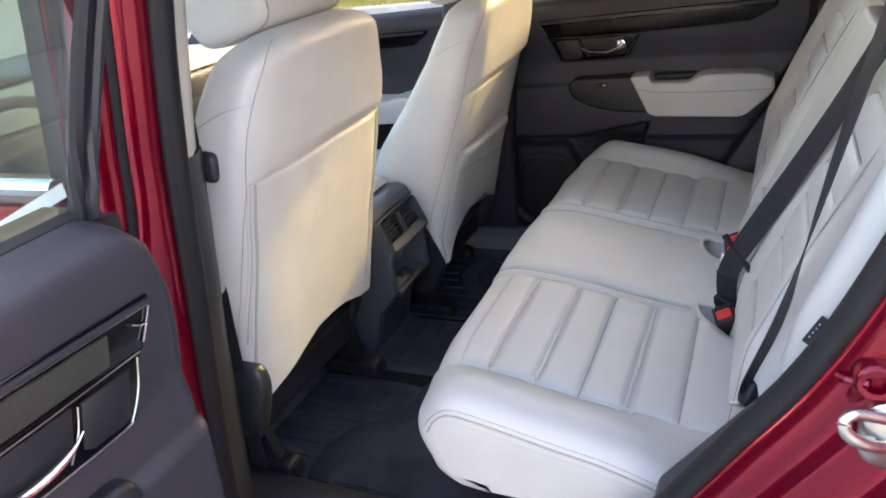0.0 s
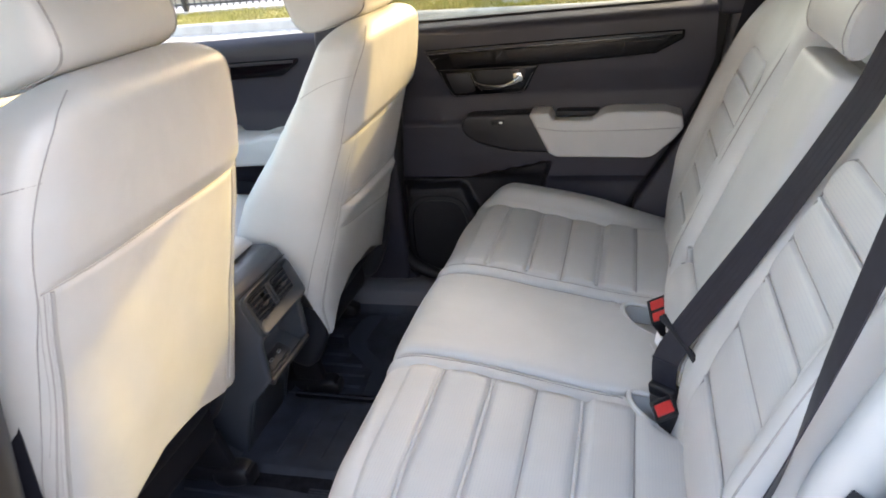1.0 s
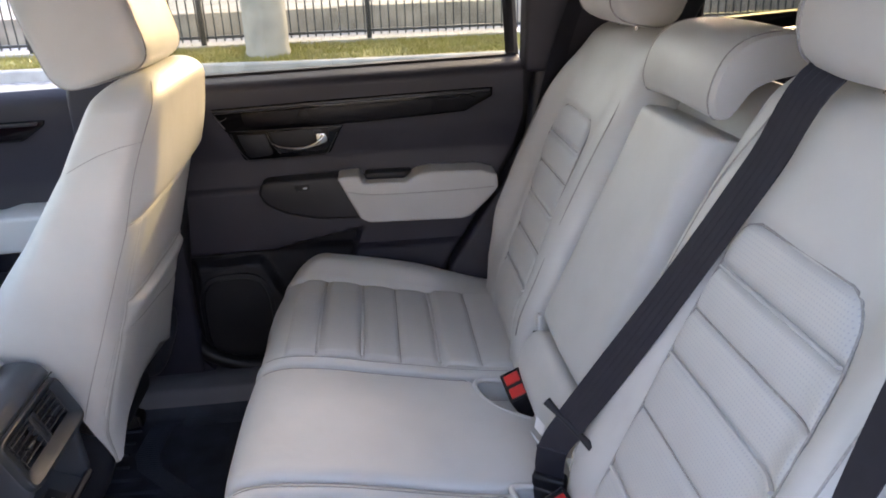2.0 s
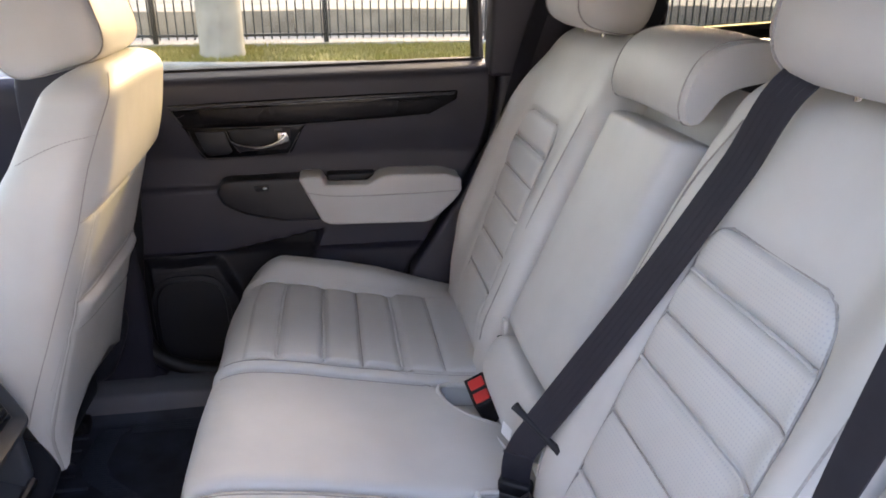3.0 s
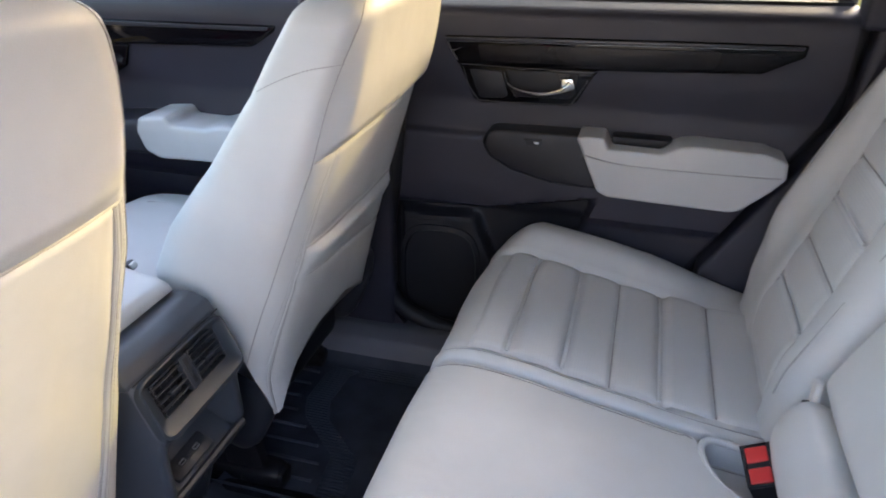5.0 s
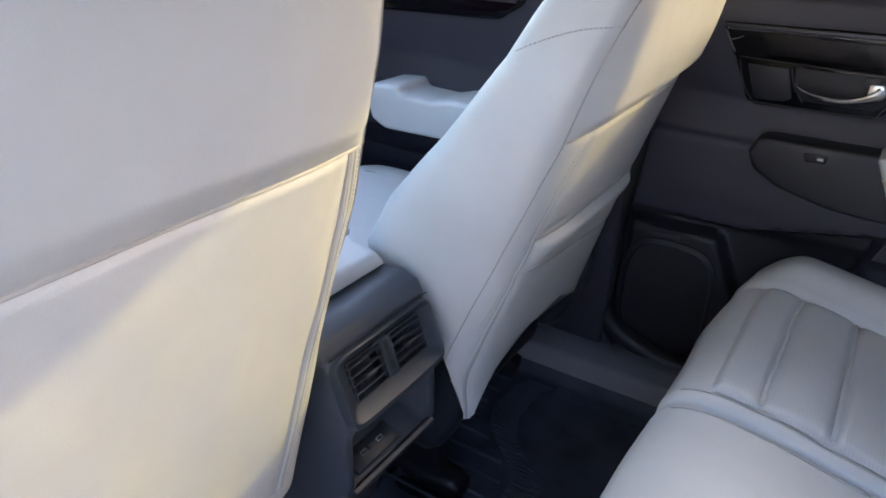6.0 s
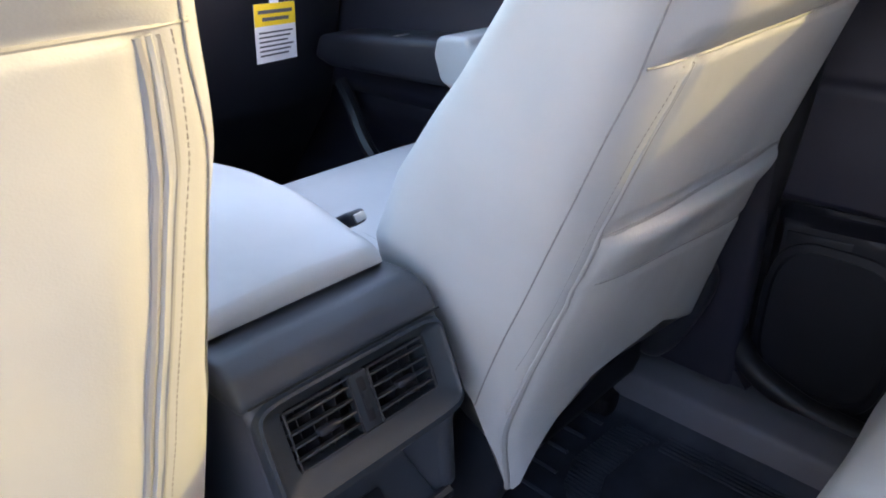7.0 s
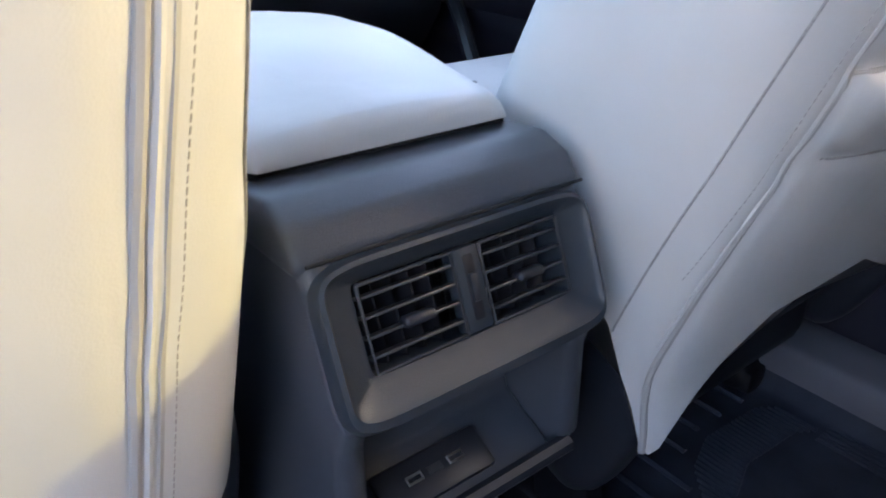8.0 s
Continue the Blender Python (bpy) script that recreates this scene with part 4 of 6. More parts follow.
def front_seat(yc, side, dx, dz, lean, seam_in, seam_out, pocket, cap, label):
    """side: +1 where the centre of the car lies towards -y."""
    seat = thing("bucket_seat", label, "car seat", (-0.3 + dx, yc, 0.33), group="front seats")

    def piece(name, bm, material, parent=seat, label_="", smooth=40):
        for v in bm.verts:
            v.co += Vector((dx + lean * (v.co.z - 0.6), 0, dz))
        return part(name, bm, material, parent, label_, smooth)


    def xr(z):
        k = z - 0.562
        return 0.036 + 0.24 * k + 0.07 * k * k

    def xf(z):
        return curve1(z, [(0.70, -0.15), (0.79, -0.168), (0.871, -0.124), (0.932, -0.074), (0.982, -0.031), (1.098, 0.053), (1.21, 0.114), (1.26, 0.15)]) - 0.015

    def hw(z):
        if pocket:
            return curve1(z, [(0.55, 0.226), (0.75, 0.249), (0.95, 0.258), (1.08, 0.252), (1.15, 0.240), (1.20, 0.222), (1.235, 0.198), (1.26, 0.175)])
        return curve1(z, [(0.55, 0.226), (0.75, 0.249), (0.95, 0.258), (1.06, 0.254), (1.11, 0.246), (1.15, 0.235), (1.185, 0.220), (1.21, 0.203), (1.235, 0.178), (1.26, 0.145)])

    def seam_z(y):
        k = ((y - yc) * side / 0.25 + 1) / 2
        return seam_in + (seam_out - seam_in) * k

    def rear_push(y, z):
        u = (y - yc) / hw(z)
        zs = seam_z(y)
        inside = 1 - ease(abs(u), 0.74, 0.93)
        # the upper back hangs over the seam in a soft fold
        d = 0.018 * ease(z, zs - 0.002, zs + 0.035) * (1 - ease(z, zs + 0.06, zs + 0.24)) * inside * (1 if pocket else 1 - 0.75 * ease(-u, -0.5, 0.7))
        d -= 0.005 * bump1(z, zs, 0.008) * inside
        for e in (-1, 1):
            if z < zs:
                d -= (0.0045 if pocket else 0.003) * bump1(u, (pipe_u(z, e) + (0 if pocket else 0.02)) * e, 0.035 if pocket else 0.06)
        if pocket:
            zc = 0.848 - 0.02 * (y - yc)
            sag = 0.010 * bump1(u, -0.1, 0.8)
            flap = 1 - ease(abs(u), 0.64, 0.83)
            d += (0.010 + 0.4 * sag) * ease(z, zc - 0.060, zc - 0.010) * (1 - ease(z, zc - 0.006, zc + 0.006)) * flap - 0.009 * bump1(z, zc + 0.008, 0.018) * flap
            d -= 0.003 * bump1(z, zc - 0.052 - 0.03 * (u + 0.84), 0.010) * inside
        else:
            # slack dents in the smooth panel
            d += 0.0035 * noise.noise(Vector((y * 13, z * 9, 4.0))) * inside * (1 - ease(z, zs - 0.02, zs))
        d += 0.003 * noise.noise(Vector((y * 7, z * 6, yc)))
        return d

    PIPE = 0.84

    def pipe_u(z, e):
        """Where the panel seam runs on either side of the back."""
        if e * side > 0:
            return PIPE + (0.10 * (1 - ease(z, 0.55, 0.70)) if pocket else 0.12 * (1 - ease(z, 0.58, 0.90)))
        if pocket:
            return curve1(z, [(0.55, 0.94), (0.62, 0.93), (0.70, 0.885), (0.79, 0.805), (0.89, 0.765), (0.95, 0.73), (1.01, 0.67)])
        return curve1(z, [(0.55, 0.73), (0.72, 0.74), (0.85, 0.78), (1.0, 0.82)])

    EX, EY = 5.0, 5.0
    m = 168
    ring = []
    for j in range(1400):
        a = 2 * math.pi * j / 1400
        c, s = math.cos(a), math.sin(a)
        ring.append((0.5 - 0.5 * math.copysign(abs(c) ** (2 / EX), c), math.copysign(abs(s) ** (2 / EY), s)))
    # even out the spacing round the section
    acc = [0.0]
    for p, q_ in zip(ring, ring[1:] + ring[:1]):
        acc.append(acc[-1] + math.hypot((q_[0] - p[0]) * 0.14, (q_[1] - p[1]) * 0.25))
    even, i = [], 0
    for j in range(m):
        t = acc[-1] * j / m
        while acc[i + 1] < t:
            i += 1
        f = (t - acc[i]) / max(1e-9, acc[i + 1] - acc[i])
        p, q_ = ring[i], ring[(i + 1) % 1400]
        even.append((p[0] + (q_[0] - p[0]) * f, p[1] + (q_[1] - p[1]) * f))

    def surf(n_, u_, z, shrink=1.0, k=0):
        us = u_ * (0.55 + 0.45 * shrink)
        ns = 0.5 + (n_ - 0.5) * shrink
        y = yc + us * hw(z)
        if pocket:
            y += 0.014 * ease(u_, 0.4, 0.95) * (1 - ease(z, 0.57, 0.72))
        else:
            y += 0.012 * ease(u_, 0.5, 0.95) * (1 - ease(z, 0.94, 1.06))
        x0, x1 = xr(z), xf(z)
        x = x0 + (x1 - x0) * ns
        x += rear_push(y, z) * (1 - ease(n_, 0.0, 0.22)) * (1 if k == 0 else shrink)
        front = ease(n_, 0.8, 1.0) * (1 - ease(abs(u_), 0.55, 0.85))
        x += 0.035 * front * (1 - ease(z, 1.05, 1.2))
        if pocket and u_ < 0:
            x += 0.024 * (1 - ease(z, 0.50, 0.61)) * (1 - ease(n_, 0.2, 0.5))
        return Vector((x, y, z))

    def foot(n_, u_):
        if not pocket and u_ > 0:
            low = 0.625 - 0.045 * ease(u_, 0.1, 0.9) + 0.018 * ease(u_, 0.88, 1.0)
            return low + 0.02 * min(1, max(0, n_ - 0.13) / 0.20)
        if not pocket:
            low = 0.549 + 0.076 * min(1, max(0, 0.93 - abs(u_)) / 0.75) ** 0.85
            return low + 0.05 * min(1, max(0, n_ - 0.13) / 0.20)
        if u_ > 0:
            low = 0.552 + 0.086 * min(1, max(0, 0.97 - u_) / 0.75) ** 0.9
            return low + 0.02 * min(1, max(0, n_ - 0.14) / 0.20)
        low = 0.524 + 0.114 * min(1, max(0, 0.905 - abs(u_)) / 0.46) ** 0.65
        return low + (cap - low) * min(1, max(0, n_ - 0.125) / 0.20) ** 0.6

    vs = steps(0, 0.93, 170) + [0.93 + 0.07 * math.sin(math.pi / 2 * i / 16) for i in range(1, 17)]
    secs = []
    for v in vs:
        k = max(0, (v - 0.93) / 0.07)
        shrink = math.sqrt(max(0.0004, 1 - k * k)) if k else 1.0
        secs.append([surf(n_, u_, foot(n_, u_) + (1.248 - foot(n_, u_)) * v, shrink, k) for n_, u_ in even])
    piece("backrest", loft(secs), LEATHER, seat, "pale grey leather backrest", smooth=70)

    def on_rear(u, z, out=0.001):
        c = math.sqrt(max(0, 1 - min(1, abs(u)) ** EY))
        return surf(0.5 - 0.5 * c ** (2 / EX), u, z) + Vector((out, 0, 0))

    def on_side(e, x, z):
        n_ = min(0.98, max(0.004, (x - xr(z)) / (xf(z) - xr(z))))
        c = abs(1 - 2 * n_) ** (EX / 2)
        k = min(0.98, max(0, ((z - 0.60) / 0.648 - 0.93) / 0.07))
        return surf(n_, e * math.sqrt(max(0, 1 - c * c)) ** (2 / EY), z, math.sqrt(1 - k * k), k) + Vector((0.0003, e * 0.0005, 0))

    # piping down both sides and under the seam
    for e in (-1, 1):
        zt_ = seam_z(yc + e * PIPE * 0.25)
        zz = steps((0.526 if e < 0 else 0.546) if pocket else 0.606 if e > 0 else 0.580, zt_ - 0.004, 30)
        piece("piping", tube([on_rear(pipe_u(z, e) * e, z, -0.0008) for z in zz], 0.0034, 8, 2), PIPING, seat)
        piece("piping", tube([on_rear((pipe_u(z, e) + 0.022) * e, z, -0.0006) for z in zz if pipe_u(z, e) < 0.925], 0.0022, 6, 2), LEATHER, seat)
        if not pocket:
            piece("piping", tube([on_rear((pipe_u(z, e) + 0.041) * e, z, -0.0016) for z in zz if pipe_u(z, e) < 0.93], 0.0022, 6, 2), PIPING, seat)
        piece("stitching", stitches([on_rear((pipe_u(z, e) + 0.068) * e, z, 0.0) for z in zz if pipe_u(z, e) < 0.89], 0.0042, 0.0032, 0.00045), THREAD, seat)
    if pocket:
        pts = []
        for u in steps(-0.795, PIPE - 0.01, 16):
            zc = 0.848 - 0.02 * u * 0.25
            pts.append(on_rear(u, zc - 0.052 - 0.03 * (u + 0.84), 0.0))
        piece("pocket_seam", tube(pts, 0.0011, 5, 2), THREAD)
        pts = [on_rear(u, 0.8505 - 0.02 * u * 0.25, 0.0006) for u in steps(-0.775, PIPE + 0.06, 24)]
        piece("pocket_lip", tube(pts, 0.0018, 6, 2), PIPING)
    pts = [on_rear(u, seam_z(yc + u * 0.25) - 0.001, 0.0002) for u in steps(-0.90, 0.93, 26)]
    piece("pocket_edge", tube(pts, 0.0015, 6, 2), PIPING, seat)
    # seam between side panel and rear panel, and over the shoulder
    for e in (-1, 1):
        pts = []
        for z in steps(0.640, 1.236, 36):
            off = curve1(z, [(0.60, 0.066), (0.68, 0.056), (0.80, 0.039), (0.90, 0.027), (1.0, 0.017), (1.1, 0.015), (1.2, 0.010), (1.24, 0.014)])
            pts.append(on_side(e, xr(z) - off, z))
        piece("side_seam", tube(pts, 0.0009, 5, 2), THREAD, seat)
        pts = []
        for k in steps(0, 1, 8):
            z = 1.150 - 0.05 * (1 - k) ** 2
            x0, x1 = xr(z) - 0.012, xf(z) + 0.012
            pts.append(on_side(e, x1 + (x0 - x1) * k, z))
        piece("shoulder_seam", stitches(pts, 0.005, 0.0036, 0.0008), THREAD, seat)
    # headrest
    hc = (0.092, yc, 1.328)
    tilt = (0, -15, 0)
    half = (0.092, 0.136, 0.100)
    head = piece("headrest", soft_block(hc, half, tilt, 8.0, 4.2, 5.0, 26, 44), LEATHER, seat, "pale grey leather headrest")
    for k in (-0.86, 0.86):
        piece("headrest_seam", block_seam(hc, half, tilt, k, 8.0, 4.2, 5.0), THREAD, head)
    for e in (-0.055, 0.055):
        piece("post", tube([(0.155, yc + e, 1.20), (0.135, yc + e, 1.27)], 0.006, 10, 3), CHROME, head, "chrome headrest post")
    # cushion, base and rails
    cush = piece("cushion", soft_block((-0.335, yc, 0.645), (0.205, 0.245, 0.082), (0, 3, 0), 6, 4.5, 3.0, 24, 36), LEATHER, seat, "pale grey leather seat cushion")
    for u in (-0.15, 0.15):
        pts = [Vector((x, yc + u * (1 - 0.3 * ease(-x, 0.4, 0.6)), 0.7245 - 0.053 * (x + 0.335))) for x in steps(-0.45, -0.19, 8)]
        piece("cushion_seam", tube(pts, 0.0015, 5, 2), THREAD, cush)
    piece("seat_base", box((-0.52, yc - 0.20, 0.44), (-0.03, yc + 0.20, 0.60), 0.03, 3), BLACK, seat)
    piece("back_shell", soft_block((-0.035, yc, 0.605), (0.05, 0.19, 0.075), (0, 14, 0), 6, 3, 3), BLACK, seat, "black plastic seat underside")
    for e in (-1, 1):
        inner_wide = pocket and e < 0
        piece("hinge_cover", soft_block((-0.022 if e * side > 0 else -0.042 if inner_wide else -0.066, yc + e * (0.186 if inner_wide else 0.230), 0.515 if inner_wide else 0.556), (0.050, 0.027, 0.112 if inner_wide else 0.106), (0, 22, 0), 3, 3, 3, 20, 32), SMOOTH, seat, "dark plastic hinge cover")
        back = -0.09 if pocket and e > 0 else 0.0
        piece("rail", box((-0.62, yc + e * 0.19 - 0.02, 0.335), (0.02 + back, yc + e * 0.19 + 0.02, 0.372), 0.006), BLACK, seat, "black seat rail")
        piece("rail_foot", soft_block((-0.028 + back, yc + e * 0.19, 0.352), (0.046, 0.026, 0.024), (0, -12, 0), 4, 2.8, 2.8, 14, 20), BLACK, seat, "dark plastic rail end cap")
        piece("rail_leg", prism([(-0.10 + back, 0.37), (-0.02 + back, 0.37), (-0.04 + back, 0.46), (-0.11 + back, 0.46)], "y", yc + e * 0.19 - 0.012, yc + e * 0.19 + 0.012, 0.004), BLACK, seat)
    return seat


front_seat(0.378, 1, 0.0, 0.0, 0.0, 1.010, 1.030, True, 0.655, "passenger car seat of pale grey leather with seatback pocket")
front_seat(-0.388, -1, -0.052, 0.050, -0.055, 1.022, 1.018, False, 0.60, "driver's car seat of pale grey leather with smooth back panel")


# rear bench cushion
BENCH = smooth_path([(0.46, 0, 0.566), (0.372, 0, 0.577), (0.350, 0, 0.604), (0.334, 0, 0.650), (0.345, 0, 0.692), (0.385, 0, 0.712), (0.45, 0, 0.706), (0.60, 0, 0.674), (0.75, 0, 0.648), (0.90, 0, 0.628)], 8)
BENCH_LEN = [0.0]
for _a, _b in zip(BENCH, BENCH[1:]):
    BENCH_LEN.append(BENCH_LEN[-1] + (_b - _a).length)
SEAMS = (0.435, 0.511, 0.586, 0.662, 0.746)
INSERT = (0.200, 0.545)


def bench_at(t):
    """Point and outward normal of the bench profile at 0..1 of its length."""
    s = t * BENCH_LEN[-1]
    i = max(k for k in range(len(BENCH)) if BENCH_LEN[k] <= s + 1e-9)
    i = min(i, len(BENCH) - 2)
    f = (s - BENCH_LEN[i]) / (BENCH_LEN[i + 1] - BENCH_LEN[i])
    p = BENCH[i].lerp(BENCH[i + 1], f)
    a, b = BENCH[max(0, i - 1)], BENCH[min(len(BENCH) - 1, i + 2)]
    d = (b - a).normalized()
    return p, Vector((-d.z, 0, d.x))


FAR_POCKET = [(0.712, 0.150), (0.720, 0.126), (0.728, 0.087), (0.752, 0.053), (0.797, 0.026), (0.84, 0.018)]
NEAR_POCKET = [(0.728, -0.150), (0.736, -0.168), (0.750, -0.209), (0.790, -0.252), (0.836, -0.285), (0.86, -0.292)]


def pocket_depth(x, y):
    """Hollows in the cushion round the belt buckles."""
    if x < 0.70 or x > 0.9:
        return 0.0
    if y > 0:
        return 0.040 * ease(y - curve1(x, FAR_POCKET), 0.0, 0.010) * (1 - ease(y, 0.152, 0.158)) * ease(x, 0.712, 0.720)
    return 0.040 * ease(y - curve1(x, NEAR_POCKET), 0.0, 0.010) * (1 - ease(y, -0.159, -0.153)) * ease(x, 0.728, 0.736)


def bench_rise(p, y, inner, outer):
    ya = abs(y)
    d = -pocket_depth(p.x, y)
    if outer > 0.3:
        d += 0.027 * ease(ya, 0.540, 0.620) * ease(p.x, 0.345, 0.42) * (1 - 1.3 * ease(p.x, 0.62, 0.86))
        d -= 0.006 * bump1(ya, INSERT[1], 0.014) * (1 if p.z > 0.66 else 0)
        d -= 0.006 * bump1(ya, INSERT[0], 0.012) * (1 if p.z > 0.66 else 0)
        if INSERT[0] + 0.004 < ya < INSERT[1] - 0.004 and p.z > 0.66:
            d -= 0.004
        k = max(0, (ya - (outer - 0.045)) / 0.045)
        d -= 0.040 * (1 - math.sqrt(max(0, 1 - min(1, k) ** 2)))
        k = max(0, (inner + 0.022 - ya) / 0.022)
        d -= 0.020 * (1 - math.sqrt(max(0, 1 - min(1, k) ** 2)))
    else:
        k = max(0, (ya - (outer - 0.022)) / 0.022)
        d -= 0.020 * (1 - math.sqrt(max(0, 1 - min(1, k) ** 2)))
        d += 0.006 * (1 - (ya / outer) ** 2)
    d += 0.003 * noise.noise(Vector((p.x * 8, y * 8, 1)))
    return d


def bench_point(t, y, inner, outer, extra=0.0):
    p, nrm = bench_at(t)
    q = p + nrm * (bench_rise(p, y, inner, outer) + extra)
    bow = 0.030 * (1 - ease(abs(y), 0.42, 0.69)) * (1 - ease(p.x, 0.36, 0.50))
    return Vector((q.x - bow, y, q.z))


def t_of_x(x):
    best = min((abs(bench_at(0.35 + 0.65 * i / 400)[0].x - x), 0.35 + 0.65 * i / 400) for i in range(401))
    return best[1]


BENCH_SEAT = thing("rear_bench", "pale grey leather rear bench seat with ribbed perforated panels", "car seat", (0.62, 0, 0.56))


def rear_bench():
    bench = BENCH_SEAT
    for name, y0, y1 in (("driver_side_cushion", -0.685, -0.158), ("middle_cushion", -0.156, 0.163), ("passenger_side_cushion", 0.165, 0.685)):
        outer_big = max(abs(y0), abs(y1)) > 0.3
        inner, outer = (0.16, 0.685) if outer_big else (0.0, 0.160)
        ys = sorted(set(steps(y0, y1, 90 if outer_big else 60) + [y0 + 0.004, y0 + 0.009, y1 - 0.004, y1 - 0.009]))

        def f(t, y, inner=inner, outer=outer, big=outer_big):
            return bench_point(t, y, inner, outer)

        def under(p, y0=y0, y1=y1):
            return Vector((min(0.90, max(p.x, 0.47)), p.y, 0.5640))

        sec = part(name, sheet(f, sorted(set(steps(0, 1, 90) + steps(0.72, 0.98, 60))), ys, thick=under), LEATHER, bench, smooth=60)
        if outer_big:
            sg = 1 if y0 > 0 else -1
            rim = [bench_point(t, sg * 0.685, 0.16, 0.685) for t in steps(0.0, 0.90, 54)]
            part("side_panel", prism([(p.x + 0.001, p.z) for p in rim] + [(0.80, 0.566), (0.50, 0.566)], "y", sg * 0.660, sg * 0.6856, 0), LEATHER, sec, "flat leather side panel")
            ts = [t_of_x(x) for x in SEAMS]
            lo_t = 0.335
            edges = [lo_t] + ts + [1.0]
            for i, (a, b) in enumerate(zip(edges, edges[1:])):
                wide_a, wide_b = (i in (1, 2, 4)), (i + 1 in (1, 2, 4))

                def g(k, y, a=a, b=b, i=i, sg=sg, wa=wide_a, wb=wide_b):
                    t = a + (b - a) * k
                    ya = abs(y)
                    e = min(ya - INSERT[0], INSERT[1] - ya) / 0.012
                    edge = 1 - (1 - min(1, max(0, e))) ** 2
                    ra = ease(k, 0.0, 0.16 if wa else 0.09) if i > 0 else ease(k, 0, 0.2)
                    rb = ease(1 - k, 0.0, 0.16 if wb else 0.09) if i < len(edges) - 2 else 1
                    lift = (0.0055 * edge + 0.0030 * math.sin(math.pi * k)) * min(ra, rb) - 0.001
                    return bench_point(t, y, 0.16, 0.685, lift)

                ys2 = [sg * v for v in sorted(set(steps(INSERT[0], INSERT[1], 40) + [INSERT[0] + 0.003, INSERT[0] + 0.006, INSERT[1] - 0.003, INSERT[1] - 0.006]))]
                part("seat_panel", sheet(g, steps(0, 1, 16), ys2), PERFORATED, sec, "perforated leather panel", smooth=60)
                if i > 0 and not wide_a:
                    pts = [bench_point(edges[i], sg * v, 0.16, 0.685, 0.0002) for v in steps(INSERT[0] + 0.004, INSERT[1] - 0.004, 12)]
                    part("seam", tube(pts, 0.0013, 5, 2), THREAD, sec)
                if i > 0 and wide_a:
                    pts = [bench_point(edges[i] + 0.0, sg * v, 0.16, 0.685, 0.0032 + 0.0025 * math.sin(math.pi * (v - INSERT[0]) / 0.345)) for v in steps(INSERT[0] + 0.008, INSERT[1] - 0.008, 10)]
                    part("welt", tube(pts, 0.0030, 6, 2, flat=0.6), LEATHER, sec)
            pts = [bench_point(t, sg * 0.680, 0.16, 0.685, 0.0008) for t in steps(0.26, 0.97, 30)]
            part("edge_seam", stitches(pts, 0.006, 0.0045, 0.001), THREAD, sec)
            pts = [bench_point(t, sg * 0.6835, 0.16, 0.685, 0.0004) for t in steps(0.26, 0.97, 30)]
            part("edge_piping", tube(pts, 0.0018, 6, 2), PIPING, sec)
        pts = [bench_point(t, y1 - 0.022 if y1 < 0.5 else y0 + 0.022, inner, outer, 0.0003) for t in steps(0.30, 0.98, 30)]
        part("inner_seam", tube(pts, 0.0012, 5, 2), THREAD, sec)
    return bench


rear_bench()

# rear backrests
BC, BS = math.cos(radians(22)), math.sin(radians(22))
BX0, BZ0 = 0.842, 0.70
BSEAMS = {-1: (0.079, 0.174, 0.257, 0.320, 0.381), 1: (0.075, 0.151, 0.228, 0.297, 0.362)}
BTOP = {-1: 0.446, 1: 0.432}


def back_at(y, w, d):
    """A point on the backrest plane: w up along it, d proud of it towards the front."""
    return Vector((BX0 + w * BS - d * BC, y, BZ0 + w * BC + d * BS))


def back_rise(ya, w, y0, y1, top):
    d = 0.030 * ease(w, -0.1, 0.05) * (1 - 0.5 * ease(w, 0.25, 0.6))
    d += 0.026 * bump1(ya, 0.585, 0.075) * ease(w, 0.02, 0.15) * (1 - ease(w, 0.42, 0.60))
    d += 0.010 * bump1(ya, 0.225, 0.06) * (1 - ease(w, 0.42, 0.60))
    k = max(0, (ya - (y1 - 0.05)) / 0.05)
    d -= 0.060 * (1 - math.sqrt(max(0, 1 - min(1, k) ** 2)))
    k = max(0, (y0 + 0.03 - ya) / 0.03)
    d -= 0.035 * (1 - math.sqrt(max(0, 1 - min(1, k) ** 2)))
    k = max(0, (w - (top - 0.07)) / 0.07)
    d -= 0.085 * (1 - math.sqrt(max(0, 1 - min(1, k) ** 2)))
    return d


def insert_edges(w, sg):
    """Inner and outer edge of the ribbed panel, with round corners at its top."""
    q = w + 0.446 - BTOP[sg]
    if sg < 0:
        inner, outer = 0.284, curve1(q, [(-0.05, 0.525), (0.10, 0.558), (0.27, 0.554), (0.32, 0.546), (0.374, 0.532), (0.446, 0.503)])
    else:
        inner = curve1(q, [(0.08, 0.250), (0.16, 0.266), (0.24, 0.284), (0.31, 0.292), (0.446, 0.305)])
        outer = curve1(q, [(-0.05, 0.455), (0.10, 0.462), (0.23, 0.482), (0.30, 0.502), (0.37, 0.525), (0.446, 0.515)])
    k = min(1, max(0, (q - 0.411) / 0.035))
    r = 0.030 * (1 - math.sqrt(1 - k * k))
    return inner + r, outer - r * 0.8


